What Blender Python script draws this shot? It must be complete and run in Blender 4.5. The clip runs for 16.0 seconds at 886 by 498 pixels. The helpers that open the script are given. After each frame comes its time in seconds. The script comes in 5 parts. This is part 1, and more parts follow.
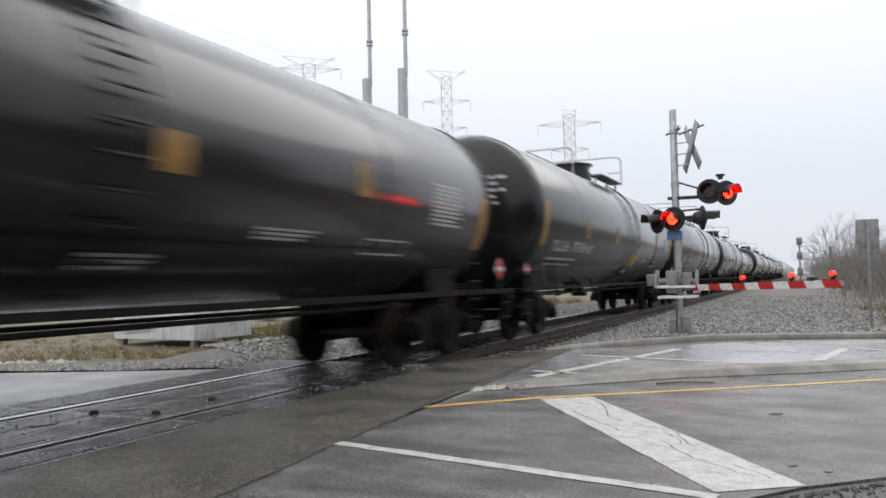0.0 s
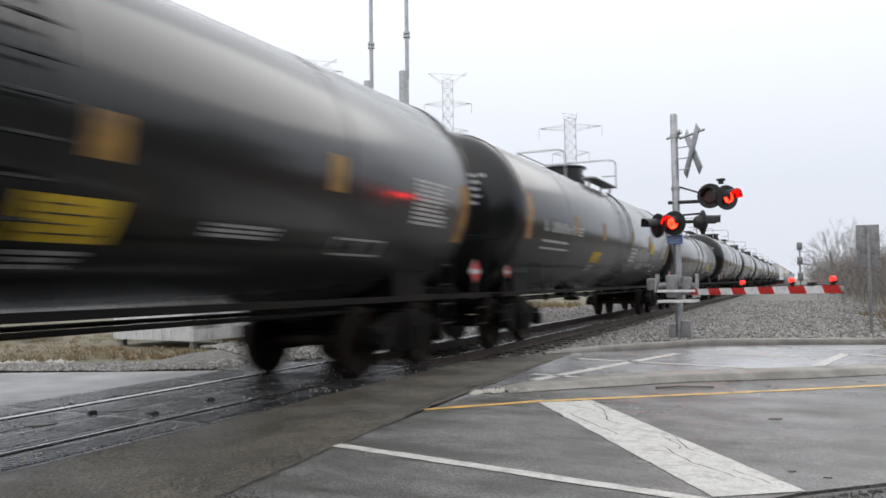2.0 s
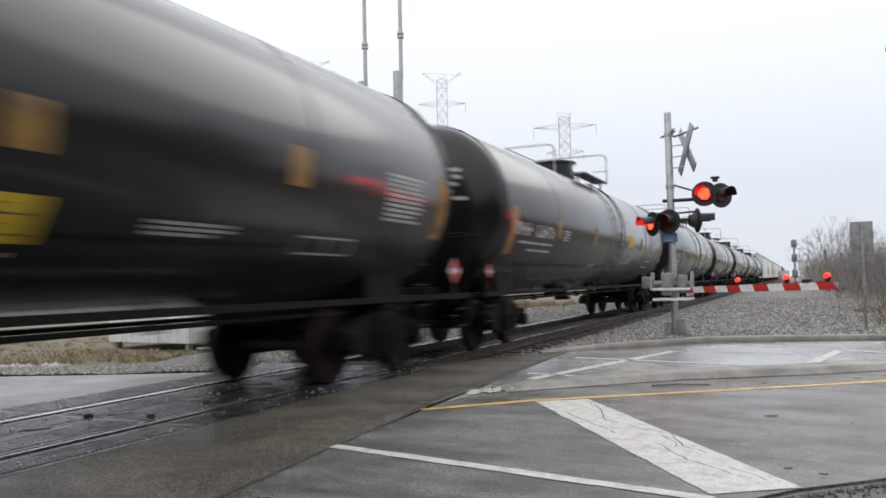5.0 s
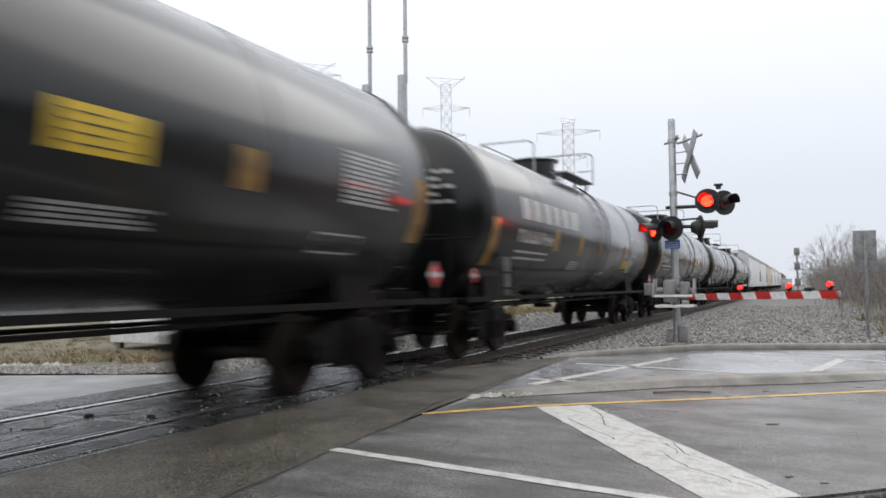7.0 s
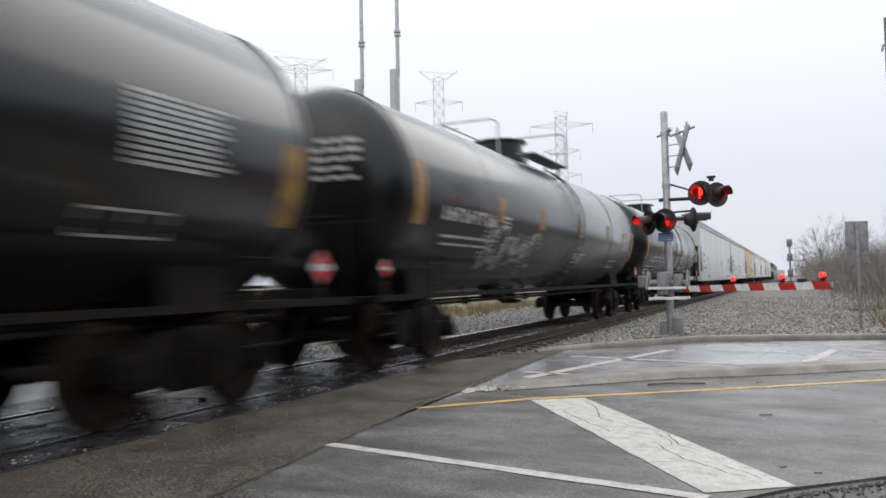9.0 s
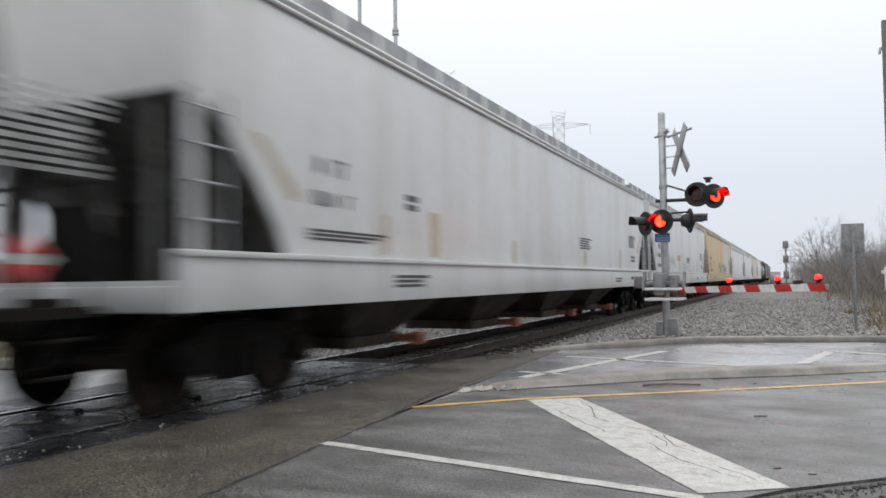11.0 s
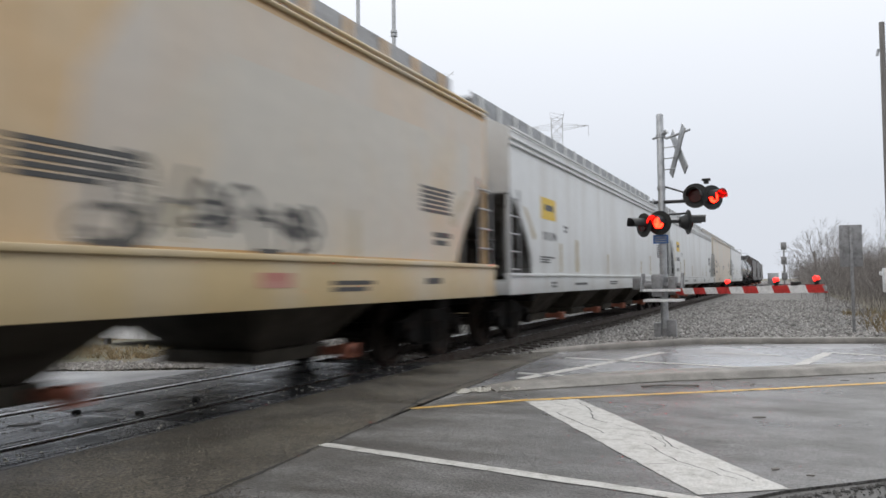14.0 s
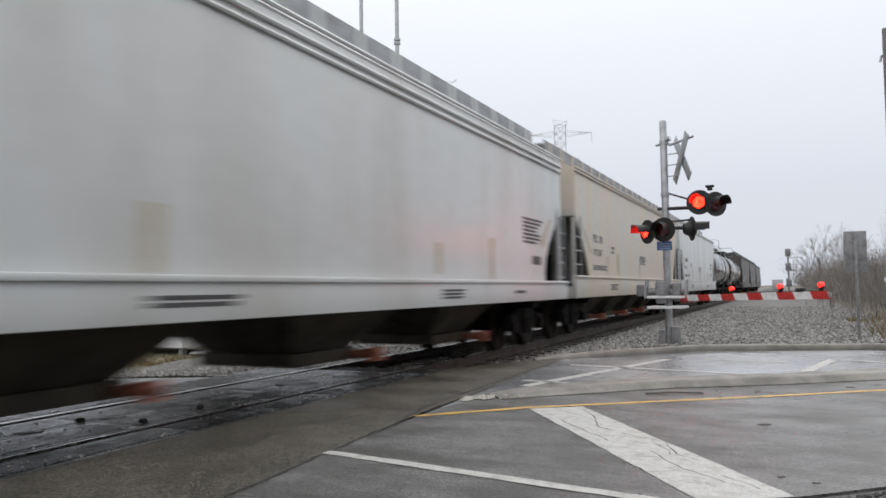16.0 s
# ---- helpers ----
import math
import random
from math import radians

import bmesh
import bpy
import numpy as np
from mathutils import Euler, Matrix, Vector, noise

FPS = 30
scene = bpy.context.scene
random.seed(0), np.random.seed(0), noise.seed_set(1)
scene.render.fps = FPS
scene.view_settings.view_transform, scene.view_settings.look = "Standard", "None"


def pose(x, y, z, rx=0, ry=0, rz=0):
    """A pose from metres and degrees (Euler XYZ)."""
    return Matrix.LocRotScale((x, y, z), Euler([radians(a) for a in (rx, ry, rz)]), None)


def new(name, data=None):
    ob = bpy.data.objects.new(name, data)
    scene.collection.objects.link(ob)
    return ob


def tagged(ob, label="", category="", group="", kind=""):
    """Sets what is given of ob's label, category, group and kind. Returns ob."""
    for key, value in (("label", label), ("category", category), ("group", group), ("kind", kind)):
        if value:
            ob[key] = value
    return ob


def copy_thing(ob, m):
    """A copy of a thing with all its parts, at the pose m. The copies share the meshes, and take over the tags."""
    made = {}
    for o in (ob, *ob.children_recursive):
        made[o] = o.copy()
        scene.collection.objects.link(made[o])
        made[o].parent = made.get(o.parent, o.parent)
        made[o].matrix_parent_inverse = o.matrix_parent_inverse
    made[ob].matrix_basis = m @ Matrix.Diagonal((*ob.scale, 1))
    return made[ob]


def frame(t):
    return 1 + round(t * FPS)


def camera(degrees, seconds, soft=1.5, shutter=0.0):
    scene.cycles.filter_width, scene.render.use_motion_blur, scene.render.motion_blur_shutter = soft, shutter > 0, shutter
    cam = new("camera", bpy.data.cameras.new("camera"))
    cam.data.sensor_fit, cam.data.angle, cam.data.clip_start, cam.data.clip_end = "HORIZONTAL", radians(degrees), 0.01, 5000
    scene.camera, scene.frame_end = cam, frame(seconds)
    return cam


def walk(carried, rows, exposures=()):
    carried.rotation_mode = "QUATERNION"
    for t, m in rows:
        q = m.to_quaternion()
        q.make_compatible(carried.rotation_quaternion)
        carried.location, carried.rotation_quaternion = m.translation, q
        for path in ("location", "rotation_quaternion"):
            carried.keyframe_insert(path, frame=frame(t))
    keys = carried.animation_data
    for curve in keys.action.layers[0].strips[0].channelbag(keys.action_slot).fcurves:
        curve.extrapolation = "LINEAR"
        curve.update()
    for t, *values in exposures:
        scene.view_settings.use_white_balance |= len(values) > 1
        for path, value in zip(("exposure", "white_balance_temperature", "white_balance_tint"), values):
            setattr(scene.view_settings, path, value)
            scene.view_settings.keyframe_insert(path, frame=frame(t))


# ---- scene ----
cam = camera(60.0, 16.0, soft=1.6, shutter=0.55)
EYE = (0.0, 0.0, 1.21)
# seconds, heading, tilt and lean of the hand-held camera
AIM = [(0, 25.11, 2.41, 1.24), (0.5, 25.20, 2.36, 1.10), (1, 25.27, 2.67, 0.76), (1.5, 25.41, 2.76, 0.79), (2, 25.11, 2.61, 0.85), (2.5, 24.84, 2.59, 0.78), (3, 24.77, 2.70, 0.89), (3.5, 24.72, 2.74, 0.95), (4, 24.62, 2.56, 1.17), (6.5, 25.02, 2.71, 1.42), (7, 24.93, 2.91, 0.65), (7.5, 24.81, 3.04, 0.79), (8, 24.85, 2.87, 0.59), (8.5, 24.48, 2.70, 0.75), (9, 24.50, 2.48, 1.18), (9.5, 24.17, 2.43, 1.04), (10, 24.09, 2.47, 0.71), (12.5, 24.43, 2.33, 0.94), (13, 24.21, 2.39, 1.08), (13.5, 24.10, 2.54, 0.63), (14, 24.12, 2.52, 0.77), (14.5, 24.16, 2.67, 0.77), (15, 24.28, 3.12, 0.87), (15.5, 24.30, 3.15, 0.83), (16, 24.39, 3.06, 0.88)]
walk(cam, [(t, pose(*EYE, 90 + p, r, y)) for t, y, p, r in AIM], exposures=[(0, 0.13), (8, 0.13), (10, 0.10), (12.5, 0.06), (16, -0.02)])

# ---------------------------------------------------------------- light
world = bpy.data.worlds.new("overcast")
scene.world = world
world.use_nodes = True
SUN_EL, SUN_AZ = radians(40), radians(200)


def build_world():
    nt = world.node_tree
    nt.nodes.clear()
    out = nt.nodes.new("ShaderNodeOutputWorld")
    bg = nt.nodes.new("ShaderNodeBackground")
    sky = nt.nodes.new("ShaderNodeTexSky")
    sky.sky_type, sky.sun_disc = "NISHITA", False
    sky.sun_elevation, sky.sun_rotation = SUN_EL, SUN_AZ
    sky.air_density, sky.dust_density = 1.0, 6.0
    dim = nt.nodes.new("ShaderNodeVectorMath")
    dim.operation = "SCALE"
    dim.inputs["Scale"].default_value = 0.1
    nt.links.new(sky.outputs[0], dim.inputs[0])
    co = nt.nodes.new("ShaderNodeTexCoord")
    sep = nt.nodes.new("ShaderNodeSeparateXYZ")
    nt.links.new(co.outputs["Generated"], sep.inputs[0])
    ramp = nt.nodes.new("ShaderNodeValToRGB")
    e = ramp.color_ramp.elements
    e[0].position, e[0].color = 0.0, (0.78, 0.82, 0.90, 1)
    e[1].position, e[1].color = 0.9, (1.70, 1.74, 1.80, 1)
    m = e.new(0.12)
    m.color = (0.80, 0.84, 0.92, 1)
    m = e.new(0.38)
    m.color = (1.10, 1.13, 1.19, 1)
    nt.links.new(sep.outputs["Z"], ramp.inputs[0])
    mix = nt.nodes.new("ShaderNodeMixRGB")
    mix.inputs[0].default_value = 0.88
    nt.links.new(dim.outputs[0], mix.inputs[1])
    nt.links.new(ramp.outputs[0], mix.inputs[2])
    nt.links.new(mix.outputs[0], bg.inputs[0])
    bg.inputs[1].default_value = 1.0
    nt.links.new(bg.outputs[0], out.inputs[0])


build_world()
sun = new("sun", bpy.data.lights.new("sun", "SUN"))
sun.data.energy, sun.data.angle, sun.data.color = 0.6, radians(40), (1.0, 0.97, 0.93)
sun.matrix_basis = pose(0, 0, 60, 50, 0, 160)

# ---------------------------------------------------------------- materials
def material(name, base, rough=0.6, metal=0.0, spots=None, scale=6.0, amount=0.5, fine=60.0, bump=0.15, spec=0.5, streak=(1, 1, 1), coat=0.0, vary=0.0, grain=0.2, film=0.0, sheen=0.0, water=1.5):
    """A surface in two scales: base colour with stains of a second colour, fine grain, relief; streak stretches the stains."""
    m = bpy.data.materials.new(name)
    m.use_nodes = True
    nt = m.node_tree
    b = nt.nodes["Principled BSDF"]
    L = nt.links.new
    co = nt.nodes.new("ShaderNodeTexCoord")
    mp = nt.nodes.new("ShaderNodeMapping")
    mp.inputs["Scale"].default_value = streak
    L(co.outputs["Object"], mp.inputs[0])
    n1 = nt.nodes.new("ShaderNodeTexNoise")
    n1.inputs["Scale"].default_value, n1.inputs["Detail"].default_value, n1.inputs["Roughness"].default_value = scale, 6, 0.62
    L(mp.outputs[0], n1.inputs["Vector"])
    r1 = nt.nodes.new("ShaderNodeValToRGB")
    r1.color_ramp.elements[0].position, r1.color_ramp.elements[1].position = 0.62 - 0.3 * amount, 0.86 - 0.3 * amount
    L(n1.outputs[0], r1.inputs[0])
    n2 = nt.nodes.new("ShaderNodeTexNoise")
    n2.inputs["Scale"].default_value, n2.inputs["Detail"].default_value = fine, 3
    L(co.outputs["Object"], n2.inputs["Vector"])
    mix = nt.nodes.new("ShaderNodeMixRGB")
    sp = spots or tuple(c * 0.6 for c in base)
    mix.inputs[1].default_value, mix.inputs[2].default_value = (*base, 1), (*sp, 1)
    L(r1.outputs[0], mix.inputs[0])
    g = nt.nodes.new("ShaderNodeMapRange")
    g.inputs["From Min"].default_value, g.inputs["From Max"].default_value = (0.3, 0.7) if grain < 0.4 else (0.38, 0.62)
    g.inputs["To Min"].default_value, g.inputs["To Max"].default_value = 1 - grain, 1 + grain
    L(n2.outputs[0], g.inputs[0])
    mul = nt.nodes.new("ShaderNodeVectorMath")
    mul.operation = "SCALE"
    L(mix.outputs[0], mul.inputs[0])
    L(g.outputs[0], mul.inputs["Scale"])
    last = mul.outputs[0]
    if vary:
        oi = nt.nodes.new("ShaderNodeObjectInfo")
        ge = nt.nodes.new("ShaderNodeNewGeometry")
        ad = nt.nodes.new("ShaderNodeMath")
        L(oi.outputs["Random"], ad.inputs[0])
        L(ge.outputs["Random Per Island"], ad.inputs[1])
        fr = nt.nodes.new("ShaderNodeMath")
        fr.operation = "FRACT"
        L(ad.outputs[0], fr.inputs[0])
        vr = nt.nodes.new("ShaderNodeMapRange")
        vr.inputs["To Min"].default_value, vr.inputs["To Max"].default_value = 1 - vary, 1 + vary
        L(fr.outputs[0], vr.inputs[0])
        m2 = nt.nodes.new("ShaderNodeVectorMath")
        m2.operation = "SCALE"
        L(last, m2.inputs[0])
        L(vr.outputs[0], m2.inputs["Scale"])
        last = m2.outputs[0]
    L(last, b.inputs["Base Color"])
    rr = nt.nodes.new("ShaderNodeMapRange")
    rr.inputs["To Min"].default_value, rr.inputs["To Max"].default_value = max(0.03, rough - 0.14), min(1, rough + 0.14)
    L(n1.outputs[0], rr.inputs[0])
    L(rr.outputs[0], b.inputs["Roughness"])
    b.inputs["Metallic"].default_value = metal
    b.inputs["Specular IOR Level"].default_value = spec
    b.inputs["Coat Weight"].default_value = coat
    b.inputs["Coat Roughness"].default_value, b.inputs["Coat IOR"].default_value = film or 0.08, water
    b.inputs["Sheen Weight"].default_value, b.inputs["Sheen Roughness"].default_value = sheen, 0.35
    if bump:
        bp = nt.nodes.new("ShaderNodeBump")
        bp.inputs["Strength"].default_value, bp.inputs["Distance"].default_value = bump, 0.01
        L(n2.outputs[0], bp.inputs["Height"])
        L(bp.outputs[0], b.inputs["Normal"])
    return m


def glow(name, color, strength):
    m = bpy.data.materials.new(name)
    m.use_nodes = True
    b = m.node_tree.nodes["Principled BSDF"]
    b.inputs["Base Color"].default_value = (*color, 1)
    b.inputs["Emission Color"].default_value = (*color, 1)
    b.inputs["Emission Strength"].default_value = strength
    return m


def wet(m, low, high, scale=0.5):
    """Puddled film of rain: patches of low roughness over a rough surface."""
    nt = m.node_tree
    b = nt.nodes["Principled BSDF"]
    co = nt.nodes.new("ShaderNodeTexCoord")
    n = nt.nodes.new("ShaderNodeTexNoise")
    n.inputs["Scale"].default_value, n.inputs["Detail"].default_value = scale, 4
    nt.links.new(co.outputs["Object"], n.inputs["Vector"])
    r = nt.nodes.new("ShaderNodeMapRange")
    r.inputs["From Min"].default_value, r.inputs["From Max"].default_value = 0.38, 0.62
    r.inputs["To Min"].default_value, r.inputs["To Max"].default_value = low, high
    nt.links.new(n.outputs[0], r.inputs[0])
    nt.links.new(r.outputs[0], b.inputs["Roughness"])
    return m


M_ASPHALT = wet(material("wet_asphalt", (0.14, 0.137, 0.133), 0.45, spots=(0.052, 0.049, 0.044), scale=1.3, amount=0.85, fine=60, bump=0.7, grain=0.5, streak=(0.8, 1.7, 1)), 0.26, 0.55, 0.6)
M_LANE = wet(material("wet_concrete_lane", (0.28, 0.28, 0.285), 0.35, spots=(0.19, 0.19, 0.195), scale=0.7, amount=0.6, fine=60, bump=0.08), 0.08, 0.34, 0.5)
M_APRON = wet(material("exposed_aggregate", (0.084, 0.074, 0.056), 0.55, spots=(0.048, 0.042, 0.033), scale=1.5, amount=0.8, fine=52, bump=1.0, grain=0.85), 0.34, 0.65, 0.8)
M_FARROAD = wet(material("far_road", (0.22, 0.22, 0.222), 0.5, spots=(0.15, 0.15, 0.152), scale=0.6, amount=0.6, fine=70, bump=0.2), 0.3, 0.6, 0.6)
M_KERB = material("kerb_concrete", (0.23, 0.215, 0.19), 0.5, spots=(0.13, 0.12, 0.105), scale=2.2, amount=0.8, fine=70, bump=0.3)
M_RUBBLE = material("crumbled_concrete", (0.42, 0.40, 0.35), 0.8, spots=(0.28, 0.26, 0.22), scale=9, fine=60, bump=0.8)
M_PANEL = wet(material("rubber_panel", (0.045, 0.046, 0.049), 0.35, spots=(0.022, 0.022, 0.024), scale=3.5, amount=0.75, fine=60, bump=0.5, vary=0.3, grain=0.5), 0.10, 0.36, 1.8)
M_PAINT_W = material("road_paint_white", (0.47, 0.46, 0.435), 0.55, spots=(0.31, 0.30, 0.275), scale=9, amount=0.5, fine=70, bump=0.3, grain=0.2)
M_PAINT_Y = material("road_paint_yellow", (0.62, 0.36, 0.06), 0.5, spots=(0.34, 0.24, 0.10), scale=6, amount=0.6, fine=90, bump=0.3)
M_CRACK = material("crack", (0.03, 0.03, 0.028), 0.8, bump=0)
M_RAIL = material("rail_steel", (0.10, 0.085, 0.075), 0.45, 0.8, spots=(0.07, 0.045, 0.03), scale=5, bump=0.2)
M_RAILTOP = material("polished_rail", (0.58, 0.58, 0.60), 0.27, 1.0, scale=3, bump=0)
M_TIE = material("creosote_tie", (0.055, 0.045, 0.038), 0.8, spots=(0.10, 0.09, 0.08), scale=4, streak=(1, 8, 1), bump=0.4, vary=0.25)
M_STONE = material("ballast_stone", (0.26, 0.25, 0.235), 0.7, spots=(0.15, 0.14, 0.13), scale=5, amount=0.6, fine=30, bump=0.3, vary=0.5)
M_BALLAST = material("ballast_bed", (0.20, 0.19, 0.175), 0.8, spots=(0.09, 0.085, 0.08), scale=16, amount=0.9, fine=34, bump=1.0)
M_DARKGRAVEL = material("dark_gravel", (0.06, 0.058, 0.055), 0.6, spots=(0.11, 0.105, 0.10), scale=22, amount=0.7, fine=60, bump=0.9)
M_GROUND = material("winter_ground", (0.16, 0.135, 0.095), 0.9, spots=(0.11, 0.105, 0.065), scale=0.35, amount=0.8, fine=14, bump=0.8)
M_GREEN = material("green_grass", (0.13, 0.15, 0.05), 0.9, spots=(0.18, 0.15, 0.07), scale=0.7, amount=0.5, bump=0, vary=0.4)
M_GRASS = material("dry_grass", (0.22, 0.165, 0.09), 0.9, spots=(0.15, 0.13, 0.07), scale=0.5, amount=0.6, bump=0, vary=0.4)
M_TANK = material("black_tank_paint", (0.0035, 0.004, 0.004), 0.44, spots=(0.010, 0.010, 0.010), scale=0.9, amount=0.5, fine=25, bump=0.03, spec=0.14, streak=(1, 0.35, 0.5), coat=1.0, film=0.17, sheen=0.06, water=1.38)
M_UNDER = material("underframe_black", (0.006, 0.006, 0.006), 0.7, spots=(0.016, 0.012, 0.009), scale=3, amount=0.6, bump=0.2, spec=0.12)
M_WHEEL = material("wheel_steel", (0.016, 0.012, 0.010), 0.6, 0.1, spots=(0.03, 0.018, 0.012), scale=4, bump=0.2, spec=0.15)
M_TREAD = material("bright_tread", (0.5, 0.5, 0.5), 0.25, 1.0, bump=0)
M_GALV = material("galvanised_steel", (0.42, 0.43, 0.44), 0.42, 0.7, spots=(0.30, 0.31, 0.32), scale=9, bump=0.05)
# steel paler than M_GALV: distance haze put into the base colour
M_PYLON = material("haze_pale_pylon_steel", (0.62, 0.63, 0.65), 0.6, 0.0, bump=0)
M_WHITE_MARK = material("white_stencil", (0.46, 0.46, 0.45), 0.6, spots=(0.24, 0.24, 0.24), scale=12, amount=0.5, bump=0)
M_AMBER = material("amber_reflector", (0.33, 0.18, 0.035), 0.5, spots=(0.11, 0.065, 0.03), scale=5, amount=0.65, bump=0)
M_YELLOW = material("yellow_panel", (0.66, 0.44, 0.03), 0.5, spots=(0.6, 0.42, 0.05), scale=5, bump=0)
M_RED = material("red_placard", (0.55, 0.04, 0.04), 0.5, bump=0)
M_GRAFFITI = material("graffiti_silver", (0.42, 0.43, 0.44), 0.4, spots=(0.2, 0.2, 0.2), scale=6, amount=0.6, bump=0)
M_TEAL = material("graffiti_teal", (0.05, 0.24, 0.2), 0.5, spots=(0.12, 0.3, 0.25), scale=6, bump=0)
M_INK = material("black_ink", (0.06, 0.06, 0.06), 0.5, bump=0)
M_HOPPER = material("pale_hopper_paint", (0.575, 0.585, 0.58), 0.34, spots=(0.49, 0.48, 0.455), scale=0.8, amount=0.5, fine=5, bump=0, grain=0.04, streak=(1, 1.6, 0.25))
M_CREAM = material("yellowed_sill_paint", (0.50, 0.38, 0.20), 0.5, spots=(0.52, 0.46, 0.36), scale=0.5, amount=0.6, fine=5, bump=0, grain=0.06, streak=(1, 1.4, 0.35))
M_ORANGE = material("rust_stained_hopper_paint", (0.54, 0.315, 0.11), 0.5, spots=(0.56, 0.46, 0.32), scale=0.45, amount=0.72, fine=5, bump=0, grain=0.06, streak=(1, 1.4, 0.35))
M_PATCH = material("repaint", (0.52, 0.49, 0.43), 0.45, spots=(0.55, 0.43, 0.28), scale=0.5, amount=0.35, fine=5, bump=0, grain=0.05, streak=(1, 1.2, 0.5))
M_TAN = material("tan_hopper_paint", (0.55, 0.46, 0.36), 0.5, spots=(0.52, 0.50, 0.46), scale=0.6, amount=0.7, fine=5, bump=0, grain=0.05, streak=(1, 1.4, 0.3))
M_BROWN = material("dark_hopper_paint", (0.05, 0.045, 0.045), 0.5, spots=(0.09, 0.07, 0.06), scale=0.8, amount=0.5, bump=0.05)
M_GRATE = material("running_board", (0.30, 0.31, 0.32), 0.55, 0.5, spots=(0.15, 0.15, 0.15), scale=6, bump=0.4)
# mottled dark grey that carries the shade of the hopper end recesses
M_SHADE_GRIME = material("shaded_grimy_end_paint", (0.13, 0.13, 0.125), 0.7, spots=(0.06, 0.055, 0.05), scale=2.0, amount=0.8, bump=0.1, spec=0.2)
M_FADED = material("faded_red_print", (0.42, 0.17, 0.14), 0.6, spots=(0.5, 0.3, 0.25), scale=8, bump=0)
M_SMUDGE = material("washed_out_blue_spray", (0.40, 0.45, 0.52), 0.6, spots=(0.5, 0.53, 0.56), scale=6, bump=0)
M_PALEYEL = material("pale_yellow_print", (0.62, 0.58, 0.36), 0.6, bump=0)
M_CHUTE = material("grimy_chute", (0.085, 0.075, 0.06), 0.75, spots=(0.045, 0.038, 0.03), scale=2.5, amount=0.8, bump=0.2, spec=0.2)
M_WORN = material("worn_strip", (0.42, 0.36, 0.24), 0.6, spots=(0.5, 0.47, 0.42), scale=4, bump=0)
M_ORANGE_GATE = material("gate_orange", (0.45, 0.16, 0.10), 0.6, bump=0.1)
M_BLACK = material("signal_black", (0.022, 0.022, 0.022), 0.5, bump=0.05)
M_LENS_OFF = material("dark_red_lens", (0.09, 0.006, 0.006), 0.15, bump=0)
M_LENS_ON = glow("lit_red_lens", (1.0, 0.0058, 0.0022), 55.0)
M_LAMP_RED = glow("gate_lamp_lens", (1.0, 0.02, 0.015), 3.0)
M_REFL_RED = material("red_sheeting", (0.55, 0.035, 0.03), 0.4, bump=0)
M_REFL_WHITE = material("white_sheeting", (0.76, 0.76, 0.76), 0.4, spots=(0.6, 0.6, 0.6), bump=0)
M_BLUE = material("blue_sign", (0.05, 0.16, 0.45), 0.4, bump=0)
# weathered grey, lifted so its colour includes some distance haze
M_SIGNBACK = material("weathered_hazed_sign_back", (0.27, 0.27, 0.275), 0.6, 0.3, spots=(0.13, 0.13, 0.13), bump=0.1)
M_BARK = material("grey_bark", (0.17, 0.155, 0.14), 0.9, spots=(0.11, 0.10, 0.09), scale=8, bump=0.2, vary=0.3)
M_TWIG = material("bare_twigs", (0.23, 0.21, 0.195), 0.9, bump=0, vary=0.35)
M_WOOD_SCREEN = material("unseen_wood_screen", (0.055, 0.05, 0.04), 0.95, spots=(0.03, 0.03, 0.025), scale=1.2, amount=0.7, fine=9, bump=0.6)
M_PEBBLE = material("pebbles", (0.17, 0.15, 0.115), 0.5, spots=(0.08, 0.07, 0.055), scale=30, bump=0, vary=0.7)
M_POLE = material("grey_wood_pole", (0.20, 0.19, 0.18), 0.8, spots=(0.13, 0.12, 0.11), scale=5, streak=(4, 4, 0.3), bump=0.2)
M_BARRIER = material("white_barrier", (0.72, 0.73, 0.74), 0.5, spots=(0.5, 0.5, 0.5), scale=3, bump=0.1)


# ---------------------------------------------------------------- mesh helpers
def box(bm, x0, x1, y0, y1, z0, z1, bevel=0.0):
    r = bmesh.ops.create_cube(bm, size=1.0)
    vs = r["verts"]
    bmesh.ops.scale(bm, vec=(x1 - x0, y1 - y0, z1 - z0), verts=vs)
    bmesh.ops.translate(bm, vec=((x0 + x1) / 2, (y0 + y1) / 2, (z0 + z1) / 2), verts=vs)
    if bevel:
        es = list({e for v in vs for e in v.link_edges})
        bmesh.ops.bevel(bm, geom=es, offset=bevel, segments=2, affect="EDGES", profile=0.5)
    return bm


def tube(bm, a, b, r, n=8, r2=None):
    a, b = Vector(a), Vector(b)
    d = b - a
    q = d.to_track_quat("Z", "Y").to_matrix().to_4x4()
    m = Matrix.Translation((a + b) / 2) @ q
    bmesh.ops.create_cone(bm, cap_ends=True, segments=n, radius1=r, radius2=r if r2 is None else r2, depth=d.length, matrix=m)
    return bm


def pipe(bm, pts, r, n=6):
    for a, b in zip(pts, pts[1:]):
        tube(bm, a, b, r, n)
    return bm


def prism(bm, outline, axis, lo, hi):
    """A closed outline, in the two axes that remain, drawn out along axis from lo to hi."""
    def at(p, k):
        q = list(p)
        q.insert("xyz".index(axis), k)
        return q
    a = [bm.verts.new(at(p, lo)) for p in outline]
    b = [bm.verts.new(at(p, hi)) for p in outline]
    bm.faces.new(a)
    bm.faces.new(b[::-1])
    n = len(a)
    for i in range(n):
        bm.faces.new((a[i], b[i], b[(i + 1) % n], a[(i + 1) % n]))
    bmesh.ops.recalc_face_normals(bm, faces=bm.faces[:])
    return bm


